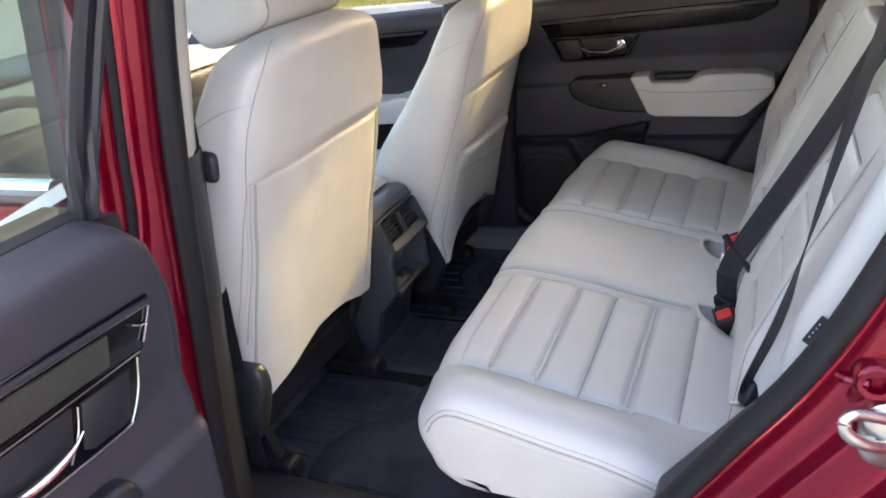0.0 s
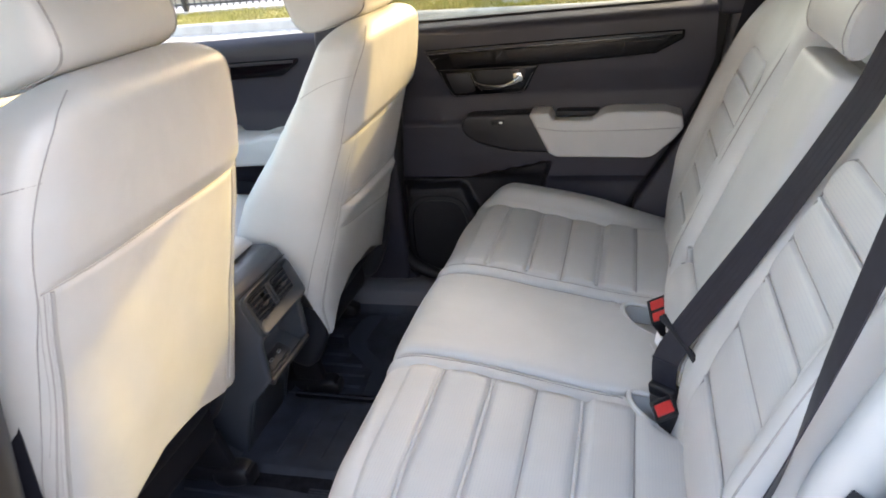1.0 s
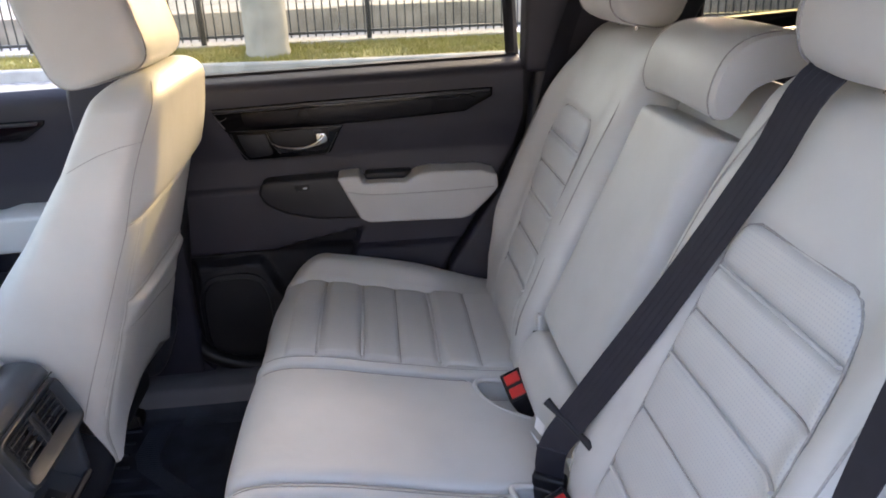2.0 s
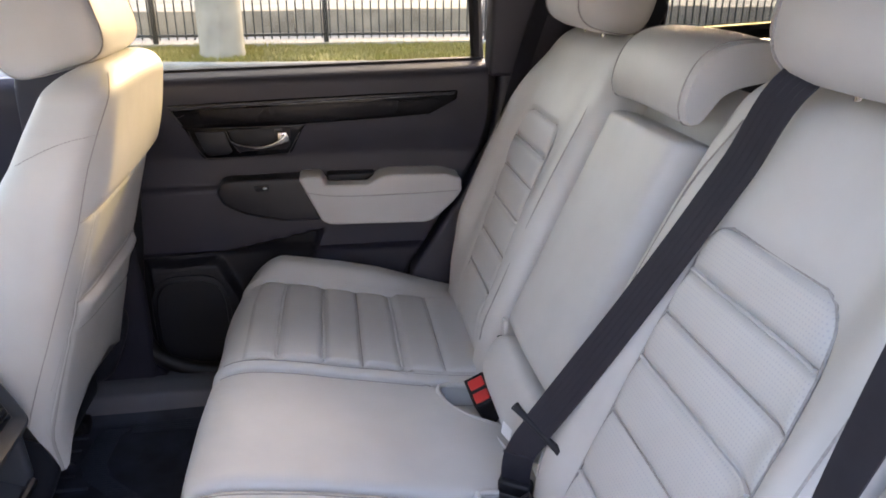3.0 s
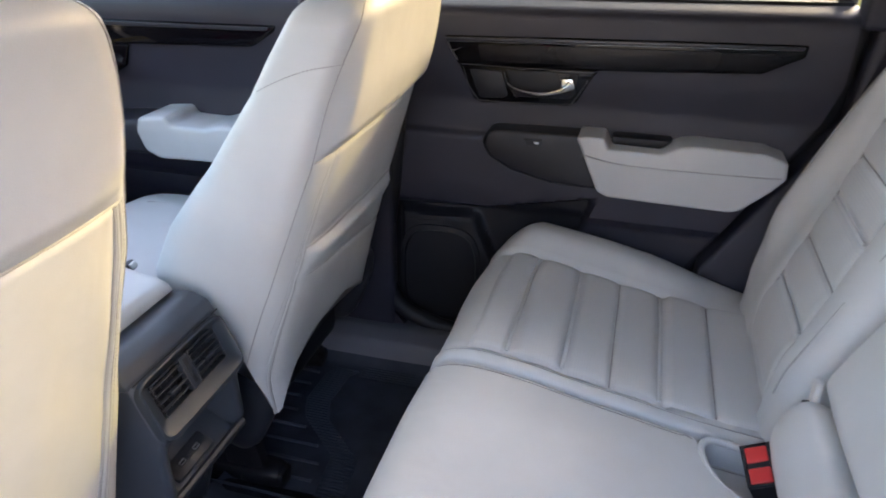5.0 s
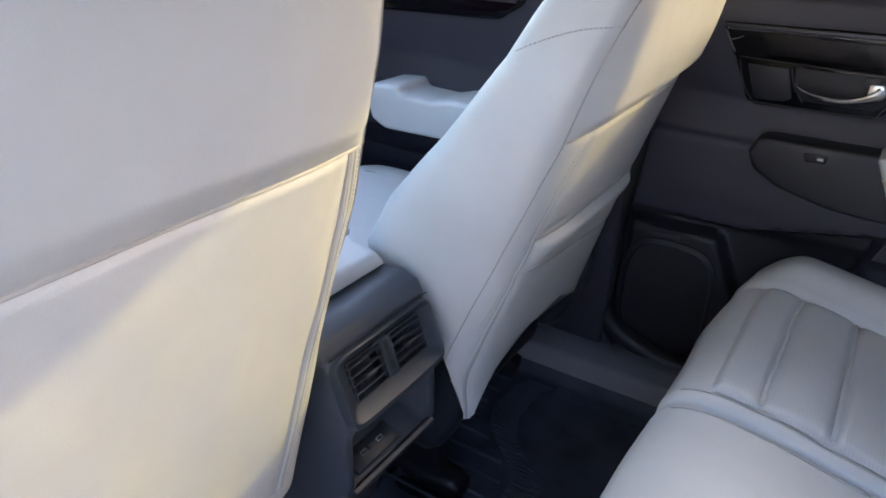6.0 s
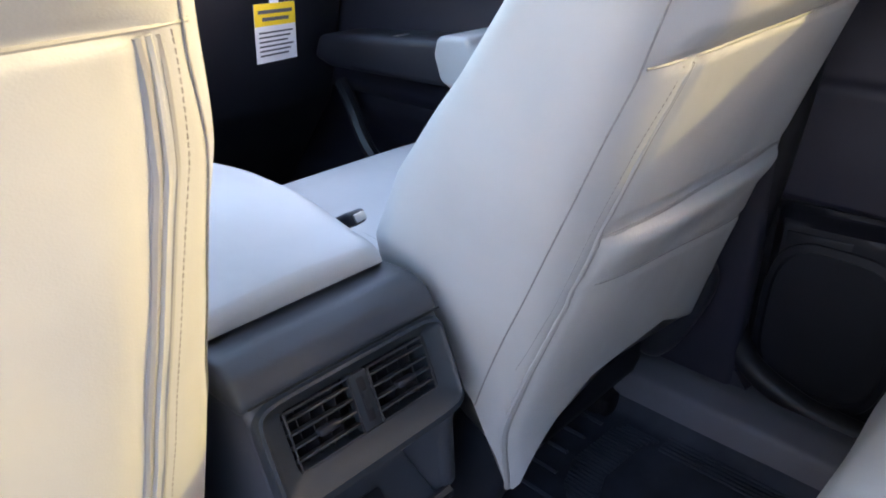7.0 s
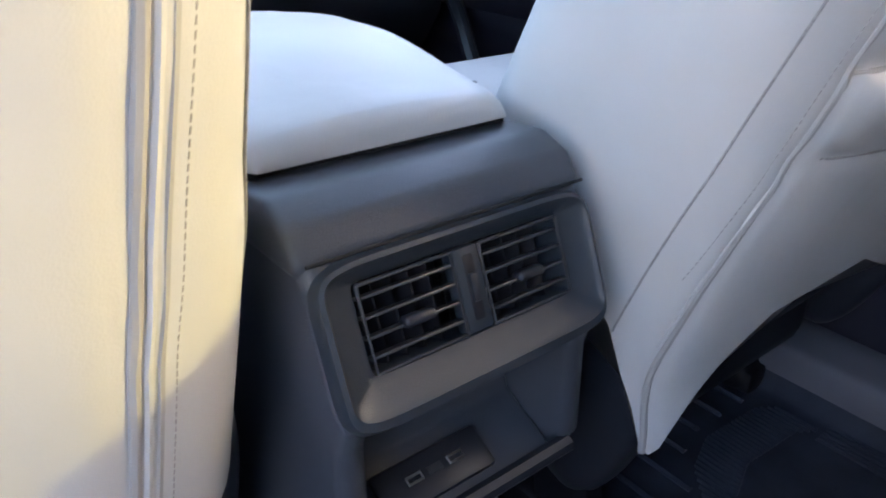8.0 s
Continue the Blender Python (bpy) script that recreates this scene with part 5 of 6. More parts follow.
def side_backrest(sg):
    y0, y1, top = 0.165, 0.655, 0.640
    seat = BENCH_SEAT

    def edge_out(w):
        return y1 - 0.075 * ease(w, 0.40, 0.64) - 0.02 * (1 - ease(w, -0.06, 0.12))

    def edge_in(w):
        return y0 + 0.018 * ease(w, 0.50, 0.62)

    def f(k, w):
        ya = edge_in(w) + (edge_out(w) - edge_in(w)) * k
        d = back_rise(ya, w, edge_in(w), edge_out(w), top)
        lo, hi = insert_edges(w, sg)
        c, h = (lo + hi) / 2, (hi - lo) / 2
        if w < BTOP[sg] + 0.003:
            inside = ease(h - abs(ya - c), 0.0, 0.006)
            d -= 0.005 * inside * (1 - ease(w, BTOP[sg] - 0.004, BTOP[sg] + 0.003))
            d -= 0.005 * bump1(abs(ya - c), h, 0.010)
        d += 0.004 * noise.noise(Vector((ya * 7, w * 7, sg)))
        return back_at(sg * ya, w, d)

    ks = sorted(set(steps(0, 1, 60) + [0.006, 0.012, 0.024, 0.976, 0.988, 0.994]))
    ws = sorted(set(steps(-0.10, 0.57, 80) + [0.57 + 0.07 * math.sin(math.pi / 2 * i / 12) for i in range(13)]))
    body = part("backrest", sheet(f, ks, ws, thick=lambda p: p + Vector((0.09 * BC + 0.03, 0, -0.09 * BS))), LEATHER, seat, "pale grey leather backrest", smooth=60)
    edges = (-0.045,) + BSEAMS[sg] + (BTOP[sg],)
    for i, (a, b) in enumerate(zip(edges, edges[1:])):
        wide = i in (1, 3, 5)

        def g(k, q, a=a, b=b, i=i):
            w = a + (b - a) * q
            lo, hi = insert_edges(w, sg)
            h = (hi - lo) / 2
            ya = lo + (hi - lo) * k
            e = (1 - abs(2 * k - 1)) * h / 0.012
            edge = 1 - (1 - min(1, e)) ** 2
            wa = 0.17 if i in (1, 3, 5) else 0.09
            wb = 0.17 if i + 1 in (1, 3, 5) else 0.09
            lift = (0.0060 * edge + 0.0035 * math.sin(math.pi * q)) * min(ease(q, 0, wa), ease(1 - q, 0, wb if i < 5 else 0.12)) - 0.001
            return back_at(sg * ya, w, back_rise(ya, w, y0, y1, top) - 0.005 + lift)

        part("back_panel", sheet(g, sorted(set(steps(0, 1, 36) + [0.01, 0.02, 0.98, 0.99])), steps(0, 1, 16)), PERFORATED_BACK, body, "perforated leather panel", smooth=60)
        if wide:
            lo, hi = insert_edges(a, sg)
            pts = [back_at(sg * v, a, back_rise(v, a, y0, y1, top) - 0.0015) for v in steps(lo + 0.006, hi - 0.006, 10)]
            part("welt", tube(pts, 0.0036, 6, 2, flat=0.6), LEATHER, body)
        elif i > 0:
            lo, hi = insert_edges(a, sg)
            pts = [back_at(sg * v, a, back_rise(v, a, y0, y1, top) - 0.0042) for v in steps(lo + 0.002, hi - 0.002, 12)]
            part("seam", tube(pts, 0.0014, 5, 2), THREAD, body)
    rim = [(insert_edges(w, sg)[0], w) for w in steps(-0.03, BTOP[sg], 60)] + [(insert_edges(w, sg)[1], w) for w in steps(BTOP[sg], -0.03, 60)]
    part("panel_seam", tube([back_at(sg * ya, w, back_rise(ya, w, y0, y1, top) - 0.004) for ya, w in rim], 0.0018, 5, 0), THREAD, body)
    for ya_, a, b in ((0.205, 0.0, 0.56), (0.600, 0.0, 0.52)):
        pts = [back_at(sg * (ya_ - (0.04 * ease(w, 0.4, 0.6) if ya_ > 0.5 else -0.03 * ease(w, 0.45, 0.6))), w, back_rise(ya_, w, edge_in(w), edge_out(w), top) + 0.0005) for w in steps(a, b, 24)]
        part("seam", tube(pts, 0.0014, 5, 2), THREAD, body)
    hc = back_at(sg * 0.410, 0.712, 0.025)
    half, tilt = (0.078, 0.142, 0.096), (0, 12, 0)
    head = part("headrest", soft_block(hc, half, tilt, 4.5, 3.2, 3.6), LEATHER, seat, "pale grey leather headrest")
    for k in (-0.72, 0.72):
        part("headrest_seam", block_seam(hc, half, tilt, k, 4.5, 3.2, 3.6), THREAD, head)
    for e in (-0.05, 0.05):
        part("post", tube([back_at(sg * 0.41 + e, 0.56, -0.03), back_at(sg * 0.41 + e, 0.66, 0.01)], 0.006, 10, 3), CHROME, head, "chrome headrest post")
    return body


side_backrest(1)
side_backrest(-1)


def side_bolster(sg):
    """The fixed padded roll between the backrest and the door opening."""
    path = [(0.905, 0.655, 0.845), (0.914, 0.660, 0.875), (0.925, 0.662, 0.930), (0.945, 0.665, 0.985), (0.972, 0.668, 1.060), (1.000, 0.668, 1.150), (1.030, 0.664, 1.250), (1.055, 0.655, 1.330)]
    if sg > 0:
        path = path[:4]
    path = [Vector((x + (0.004 if sg < 0 else 0.020), sg * y, z)) for x, y, z in path]
    roll = part("side_bolster", tube(path, lambda t: 0.010 + 0.024 * ease(t, -0.04, 0.09) - 0.008 * ease(t, 0.6, 1.0), 20, 5), LEATHER, BENCH_SEAT, "pale grey leather side bolster", smooth=60)
    line = [p + Vector((0.004, sg * 0.0285, 0.0178)) for p in path[1:]]
    part("stitching", stitches(line, 0.007, 0.004, 0.0009), THREAD, roll)
    part("seam", tube([p + Vector((0.002, sg * 0.0015, -0.004)) for p in line], 0.0012, 5, 3), THREAD, roll)
    return roll


side_bolster(1)
near_roll = side_bolster(-1)


def airbag_tag():
    """Small woven label sewn into the side bolster."""
    m = Matrix.Translation((0.921, -0.7035, 0.9395)) @ Euler((radians(62), radians(-62), radians(4))).to_matrix().to_4x4()
    tag = part("airbag_label", box((-0.020, -0.013, -0.0012), (0.020, 0.013, 0.0012), 0.001, 1, turn=m), LABELBLACK, near_roll, "black woven airbag label with white print")
    for r, n, w, h in ((0.0085, 4, 0.0022, 0.0010), (0.0030, 3, 0.0042, 0.0022), (-0.0022, 4, 0.0034, 0.0022), (-0.0074, 3, 0.0040, 0.0018)):
        for i in range(n):
            x = -0.013 + 0.026 * (i + 0.5) / n
            part("print_bar", box((x - w / 2, r - h / 2, 0.0010), (x + w / 2, r + h / 2, 0.0017), 0, 1, turn=m), WHITEPRINT, tag)


airbag_tag()


def middle_backrest():
    seat = BENCH_SEAT

    def f(k, w):
        y = -0.158 + 0.316 * k
        d = -0.020 - 0.036 * ease(w, 0.490, 0.515)
        d -= 0.03 * (1 - math.sqrt(max(0, 1 - min(1, max(0, (w - 0.56) / 0.05)) ** 2)))
        return back_at(y, w, d)

    part("frame_cover", sheet(f, steps(0, 1, 20), steps(-0.1, 0.60, 40), thick=lambda p: p + Vector((0.10, 0, -0.03))), LEATHER, seat)

    def arm(k, w):
        y = -0.142 + (0.262 + 0.030 * (1 - (w - 0.07) / 0.43)) * k
        e = min(k, 1 - k) * 0.262 / 0.024
        q = min((w - 0.070) / 0.03, (0.512 - w) / 0.016)
        r = math.sqrt(max(0, 1 - (1 - min(1, max(0, e))) ** 2)) * math.sqrt(max(0, 1 - (1 - min(1, max(0, q))) ** 2))
        return back_at(y, w, -0.024 + 0.052 * r + 0.006 * math.sin(math.pi * k) + 0.003 * noise.noise(Vector((y * 8, w * 8, 5))))

    ks = sorted(set(steps(0, 1, 30) + [0.01, 0.025, 0.05, 0.95, 0.975, 0.99]))
    ws = sorted(set(steps(0.070, 0.512, 42) + [0.072, 0.075, 0.08, 0.085, 0.499, 0.503, 0.506, 0.509, 0.511]))
    part("armrest_pad", sheet(arm, ks, ws), LEATHER, seat, "pale grey leather folding armrest", smooth=60)
    part("lower_roll", soft_block(back_at(0.0, 0.015, 0.004), (0.040, 0.140, 0.052), (0, 22, 0), 6, 2.6, 2.6), LEATHER, seat)
    part("pull_strap", box((0.842, 0.128, 0.752), (0.852, 0.146, 0.790), 0.003), LEATHER, seat)
    # solid black box stands for the shade inside the hinge slot
    part("hinge_slot_shade", box((0.832, 0.108, 0.735), (0.850, 0.140, 0.756), 0.004), BLACK, seat, "black box painted as the shade in the armrest hinge slot")
    for e in (-0.143, 0.139):
        part("seam", tube([back_at(e, w, -0.0185) for w in steps(0.02, 0.46, 12)], 0.0014, 5, 2), THREAD, seat)
    # low headrest that hooks over the backrest
    prof = [(1.010, 1.203), (1.006, 1.225), (1.014, 1.258), (1.030, 1.284), (1.056, 1.300), (1.095, 1.306), (1.128, 1.302), (1.146, 1.290), (1.146, 1.266), (1.128, 1.254), (1.088, 1.246), (1.060, 1.234), (1.042, 1.212), (1.030, 1.198), (1.018, 1.196)]
    loop = smooth_path([(x, 0, z) for x, z in prof + prof[:1]], 4)[:-1]
    mid_ = Vector((1.070, 0, 1.262))
    secs = []
    for i in range(33):
        k = math.sin(math.pi / 2 * (-1 + 2 * i / 32))
        s = max(0.05, 1 - abs(k) ** 9) ** (1 / 5)
        secs.append([mid_ + (p - mid_) * (0.88 + 0.12 * s) + Vector((-0.004 * (1 - k * k), -0.002 + 0.132 * k, 0.006 * (1 - k * k))) for p in loop])
    head = part("headrest", loft(secs), LEATHER, seat, "low pale grey leather headrest", smooth=60)
    for k in (-0.90, 0.90):
        s = (1 - abs(k) ** 9) ** (1 / 5)
        part("headrest_seam", tube([mid_ + (p - mid_) * ((0.88 + 0.12 * s) * 1.006) + Vector((-0.004 * (1 - k * k), -0.002 + 0.132 * k, 0.006 * (1 - k * k))) for p in loop], 0.0013, 5, 0), THREAD, head)


middle_backrest()


# ---------------------------------------------------------------- belts and buckles
def buckle(x, y, z, turn, double, label):
    b = thing("belt_buckle", label, "belt buckle", (x, y, z), group="rear belt buckles")
    m = Matrix.Translation((x, y, z)) @ Euler([radians(a) for a in turn]).to_matrix().to_4x4()
    w = 0.033 if double else 0.021
    part("housing", box((-0.020, -w, -0.075), (0.020, w, 0.000), 0.006, 3, turn=m), BLACK, b)
    part("rim", tube([m @ Vector(p) for p in ((-0.017, -w + 0.003, 0), (0.017, -w + 0.003, 0), (0.017, w - 0.003, 0), (-0.017, w - 0.003, 0), (-0.017, -w + 0.003, 0))], 0.0032, 6, 0), BLACK, b)
    for c in ((-0.0155, 0.0155) if double else (0.0,)):
        part("release_button", box((-0.0145, c - 0.0115, -0.004), (0.0145, c + 0.0115, 0.0022), 0.0025, 3, turn=m), REDPLASTIC, b, "red release button")


buckle(0.790, 0.090, 0.672, (20, -26, 0), True, "black double belt buckle with red buttons in the bench gap")
buckle(0.792, -0.232, 0.676, (18, -26, 10), False, "black belt buckle with red button in the bench gap")


def buckle_pocket(path, name_label):
    pts = []
    for x, y in path:
        p, nrm = bench_at(t_of_x(x))
        pts.append(Vector((p.x, y, p.z)) + nrm * (0.001 - 0.014 * ease(x, 0.80, 0.86)))
    tagged(new("buckle_pocket", finish(tube(pts, 0.0055, 10, 6), "buckle_pocket", LEATHER)), name_label, "seat trim", group="buckle pockets")


buckle_pocket([(0.775, 0.150), (0.735, 0.148)] + FAR_POCKET[1:], "pale grey leather rim round the double belt buckle")
buckle_pocket([(0.775, -0.156), (0.748, -0.157)] + NEAR_POCKET[1:], "pale grey leather rim round the single belt buckle")


def belts():
    mid = thing("middle_seat_belt", "black middle rear seat belt fastened across the driver side backrest", "seat belt", (0.8, -0.2, 0.7))
    over, low_ = back_at(-0.332, 0.62, 0.045), Vector((0.811, -0.205, 0.795))
    pts = [back_at(-0.350, 0.71, -0.05)] + [over.lerp(low_, k) + Vector((0.004, 0, -0.004)) * math.sin(math.pi * k) for k in steps(0, 1, 5)]
    wd = [Vector((0.002, -0.0205, -0.002))] + [Vector((0.008, -0.0180, -0.0080))] * 3 + [Vector((0.010, -0.0168, -0.0086))] + [Vector((0.0122, -0.0160, -0.0093))] * 2
    part("webbing", ribbon(pts, wd, None), WEB, mid)
    # raised edge weave and lengthwise ribs of the webbing
    for e in (-0.55, -0.2, 0.2, 0.55):
        part("weave_rib", tube([Vector(p) + w * e + Vector((-0.0007, -0.0004, 0.0005)) for p, w in zip(pts, wd)], 0.0007, 5, 6), WEB, mid)
    for e in (-1, 1):
        part("selvedge", tube([Vector(p) + w * e * 0.97 for p, w in zip(pts, wd)], 0.0013, 5, 6), WEB, mid)
    part("tongue", tube([(0.786, -0.172, 0.812), (0.797, -0.187, 0.803), (0.811, -0.205, 0.792), (0.825, -0.222, 0.781), (0.836, -0.237, 0.773)], lambda t: 0.0045 + 0.0025 * abs(2 * t - 1) ** 2, 10, 4), BLACK, mid, "black plastic belt tongue")
    lap = [(0.811, -0.205, 0.790), (0.800, -0.194, 0.762), (0.793, -0.183, 0.732), (0.792, -0.174, 0.700), (0.794, -0.168, 0.672)]
    part("lap_webbing", ribbon(lap, [Vector((0.0130, -0.0170, -0.0099)), Vector((0.0165, -0.0140, -0.006)), Vector((0.0190, -0.0125, 0.0)), Vector((0.0190, -0.0120, 0.0)), Vector((0.0190, -0.0120, 0.0))], None), WEB, mid)
    part("fold_stitching", tube([(0.773, -0.171, 0.735), (0.792, -0.1845, 0.7345), (0.811, -0.196, 0.7345)], 0.0024, 6, 4), WEB, mid)
    m = Matrix.Translation((0.794, -0.168, 0.672)) @ Euler((0, radians(-10), radians(58))).to_matrix().to_4x4()
    part("connector", box((-0.012, -0.026, -0.020), (0.012, 0.026, 0.006), 0.006, 3, turn=m), BLACK, mid, "black plastic belt connector")
    part("connector", box((-0.014, -0.024, -0.045), (0.014, 0.024, -0.018), 0.005, 3, turn=m), SMOOTH, mid)
    for q, a in (((0.782, -0.150, 0.752), 10), ((0.778, -0.152, 0.728), -25)):
        m = Matrix.Translation(q) @ Euler((0, radians(a), radians(15))).to_matrix().to_4x4()
        part("label", box((-0.0004, -0.012, -0.010), (0.0004, 0.014, 0.010), 0, 1, turn=m), PAPER, mid, "small white belt label")

    near_ = thing("outer_seat_belt", "black outer rear seat belt hanging along the driver side backrest", "seat belt", (0.9, -0.62, 0.7))
    pts = [(0.985, -0.668, 1.44), (0.934, -0.655, 1.20), (0.905, -0.643, 1.05), (0.8772, -0.632, 0.907), (0.849, -0.625, 0.801), (0.845, -0.627, 0.780)]
    wd = [Vector((0.004, -0.0225, 0.0)), Vector((0.003, -0.0215, 0.003)), Vector((0.0, -0.0190, 0.006))] + [Vector((-0.007, -0.0145, 0.010)), Vector((-0.009, -0.010, 0.0150)), Vector((-0.009, -0.010, 0.0150))]
    part("webbing", ribbon(pts, wd, None), WEB, near_)
    part("tongue_cover", soft_block((0.850, -0.627, 0.790), (0.012, 0.014, 0.021), (-20, 28, 20), 4, 3, 3, 10, 14), BLACK, near_)
    part("tongue", box((0.824, -0.630, 0.765), (0.846, -0.622, 0.768), 0.001, 2), STEEL, near_, "steel belt tongue")

    far_ = thing("outer_seat_belt", "black outer rear seat belt hanging beside the passenger side backrest", "seat belt", (0.95, 0.63, 0.7))
    pts = [(1.10, 0.66, 1.46), (1.02, 0.655, 1.25), (0.965, 0.655, 1.05), (0.91, 0.66, 0.85), (0.88, 0.66, 0.70)]
    part("webbing", ribbon(pts, [Vector((0.022, 0.006, 0.0))] * 5, None), WEB, far_)

    fr = thing("front_belt_guide", "black front seat belt height slider on the door pillar", "belt guide", (0.02, -0.64, 1.11))
    part("knob", soft_block((0.020, -0.640, 1.108), (0.020, 0.016, 0.026), (0, 8, 0), 3, 3.5, 3.5, 10, 18), SMOOTH, fr)
    part("webbing", ribbon([(0.0, -0.637, 1.30), (-0.02, -0.636, 1.1), (-0.05, -0.638, 0.8), (-0.07, -0.64, 0.45)], [Vector((0.022, 0.0, 0.002))] * 4, None), WEB, fr)

    fb = thing("front_buckle", "dark front belt buckle beside the passenger cushion", "belt buckle", (-0.28, 0.20, 0.74))
    m = Matrix.Translation((-0.245, 0.188, 0.766)) @ Euler((radians(8), radians(62), radians(10))).to_matrix().to_4x4()
    part("housing", box((-0.009, -0.013, -0.030), (0.009, 0.013, 0.012), 0.006, 3, turn=m), SMOOTH, fb)
    part("latch", box((-0.005, -0.009, 0.010), (0.006, 0.009, 0.015), 0.003, 2, turn=m), STEEL, fb)


belts()


# ---------------------------------------------------------------- centre console
def console():
    con = thing("centre_console", "charcoal centre console with pale armrest lid and rear air vents", "console", (-0.2, 0, 0.34))
    top_a, top_b = Vector((-0.022, 0, 0.765)), Vector((0.013, 0, 0.684))
    e = (top_b - top_a).normalized()
    nrm = Vector((-e.z, 0, e.x))
    length = (top_b - top_a).length
    M = Matrix(((0, e.x, nrm.x, top_a.x), (1, 0, 0, 0), (0, e.z, nrm.z, top_a.z), (0, 0, 0, 1)))

    def bx(lo, hi, bevel=0.003, seg=2):
        return box(lo, hi, bevel, seg, turn=M)

    # side walls and core
    side = [(-0.62, 0.76), (-0.10, 0.782), (-0.052, 0.786), (-0.030, 0.776), (-0.020, 0.760), (0.014, 0.680), (0.002, 0.655), (0.006, 0.570), (-0.012, 0.548), (-0.055, 0.50), (-0.105, 0.33), (-0.62, 0.33)]
    for s in (-1, 1):
        part("side_wall", prism(side, "y", s * 0.084, s * 0.106, 0.010, 3), CONSOLE, con, "charcoal plastic side wall")
    core = [(-0.62, 0.76), (-0.10, 0.780), (-0.060, 0.783), (-0.082, 0.772), (-0.074, 0.690), (-0.014, 0.668), (-0.045, 0.650), (-0.062, 0.600), (-0.055, 0.583), (0.000, 0.556), (-0.014, 0.545), (-0.055, 0.50), (-0.105, 0.33), (-0.62, 0.33)]
    part("core", prism(core, "y", -0.085, 0.085, 0.003, 1), CONSOLE, con)
    shoulder = [(-0.125, 0.770), (-0.100, 0.792), (-0.060, 0.795), (-0.036, 0.786), (-0.024, 0.768), (-0.028, 0.758), (-0.10, 0.757)]
    part("shoulder", prism(shoulder, "y", -0.108, 0.108, 0.006, 3), CONSOLE, con, "charcoal rounded console rear top")
    # vent bezel
    def rounded(hw_, e0, e1, r, z):
        pts = []
        c_ = (e0 + e1) / 2
        hh = (e1 - e0) / 2
        for k in range(48):
            a_ = 2 * math.pi * (k + 0.5) / 48
            cx, sy = math.cos(a_), math.sin(a_)
            pts.append(M @ Vector((hw_ * math.copysign(abs(cx) ** r, cx), c_ + hh * math.copysign(abs(sy) ** r, sy), z)))
        return pts

    rings = [rounded(0.105, -0.002, length + 0.010, 0.25, -0.020), rounded(0.105, -0.002, length + 0.010, 0.25, 0.000), rounded(0.103, 0.000, length + 0.008, 0.25, 0.005), rounded(0.100, 0.003, length + 0.002, 0.22, 0.006), rounded(0.097, 0.006, length - 0.004, 0.20, 0.002), rounded(0.080, 0.012, 0.068, 0.12, -0.002), rounded(0.0785, 0.0135, 0.0665, 0.10, -0.006), rounded(0.0785, 0.0135, 0.0665, 0.10, -0.048)]
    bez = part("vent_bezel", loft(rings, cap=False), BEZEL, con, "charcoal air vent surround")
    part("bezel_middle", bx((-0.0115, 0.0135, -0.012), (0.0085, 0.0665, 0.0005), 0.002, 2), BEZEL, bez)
    part("thumb_slot", bx((-0.0055, 0.018, -0.004), (0.0035, 0.060, 0.0012), 0.002, 2), BLACK, bez)
    part("thumb_slider", bx((-0.004, 0.030, 0.0005), (0.002, 0.048, 0.0032), 0.0015, 2), SMOOTH, bez)
    for a, b in ((-0.0785, -0.0115), (0.0085, 0.0765)):
        # back plate blackened to paint the shade deep in the vent
        vent = part("air_vent", bx((a - 0.001, 0.012, -0.050), (b + 0.001, 0.068, -0.046), 0, 1), GAP_SHADE, con, "black louvred air vent")
        for i in range(4):
            y = 0.0225 + 0.0115 * i
            part("louvre", bx((a, y - 0.0011, -0.008), (b, y + 0.0009, -0.0005), 0.0007, 2), LOUVRE, vent)
        for i in range(1, 5):
            x = a + (b - a) * i / 5
            m = M @ Matrix.Translation((x, 0.040, -0.024)) @ Euler((0, radians(24), 0)).to_matrix().to_4x4()
            part("vane", box((-0.0009, -0.027, -0.010), (0.0009, 0.027, 0.010), 0.0004, 1, turn=m), BLACK, vent)
        c = (a + b) / 2 + 0.002
        part("knob", bx((c - 0.011, 0.0405, -0.006), (c + 0.011, 0.0475, 0.004), 0.0028, 3), SMOOTH, vent)
        part("vent_rim", tube([M @ Vector(p) for p in ((a + 0.001, 0.0145, 0.0), (b - 0.001, 0.0145, 0.0), (b - 0.001, 0.0655, 0.0), (a + 0.001, 0.0655, 0.0), (a + 0.001, 0.0145, 0.0))], 0.0013, 6, 0), LOUVRE, vent)
    part("parting_line", tube([M @ Vector((y, -0.0035, 0.0035)) for y in steps(-0.104, 0.104, 6)], 0.0012, 5, 0), GAP_SHADE, con)
    # charging tray
    part("tray_lip", tube([(0.004, y, 0.563) for y in (-0.092, -0.05, 0.05, 0.092)], 0.0075, 8, 3), SMOOTH, con, "dark tray edge")
    R = Matrix.Translation((-0.027, -0.014, 0.573)) @ Euler((0, radians(26), 0)).to_matrix().to_4x4()
    plate = part("socket_plate", box((-0.016, -0.048, -0.004), (0.018, 0.046, 0.0035), 0.003, 2, turn=R), SMOOTH, con, "dark plate with two charging sockets")
    for y in (-0.018, 0.018):
        part("charging_socket", tube([R @ Vector(p) for p in ((-0.0025, y - 0.006, 0.0042), (-0.0025, y + 0.006, 0.0042), (0.0025, y + 0.006, 0.0042), (0.0025, y - 0.006, 0.0042), (-0.0025, y - 0.006, 0.0042))], 0.0011, 6, 0), STEEL, plate, "steel rimmed charging socket")
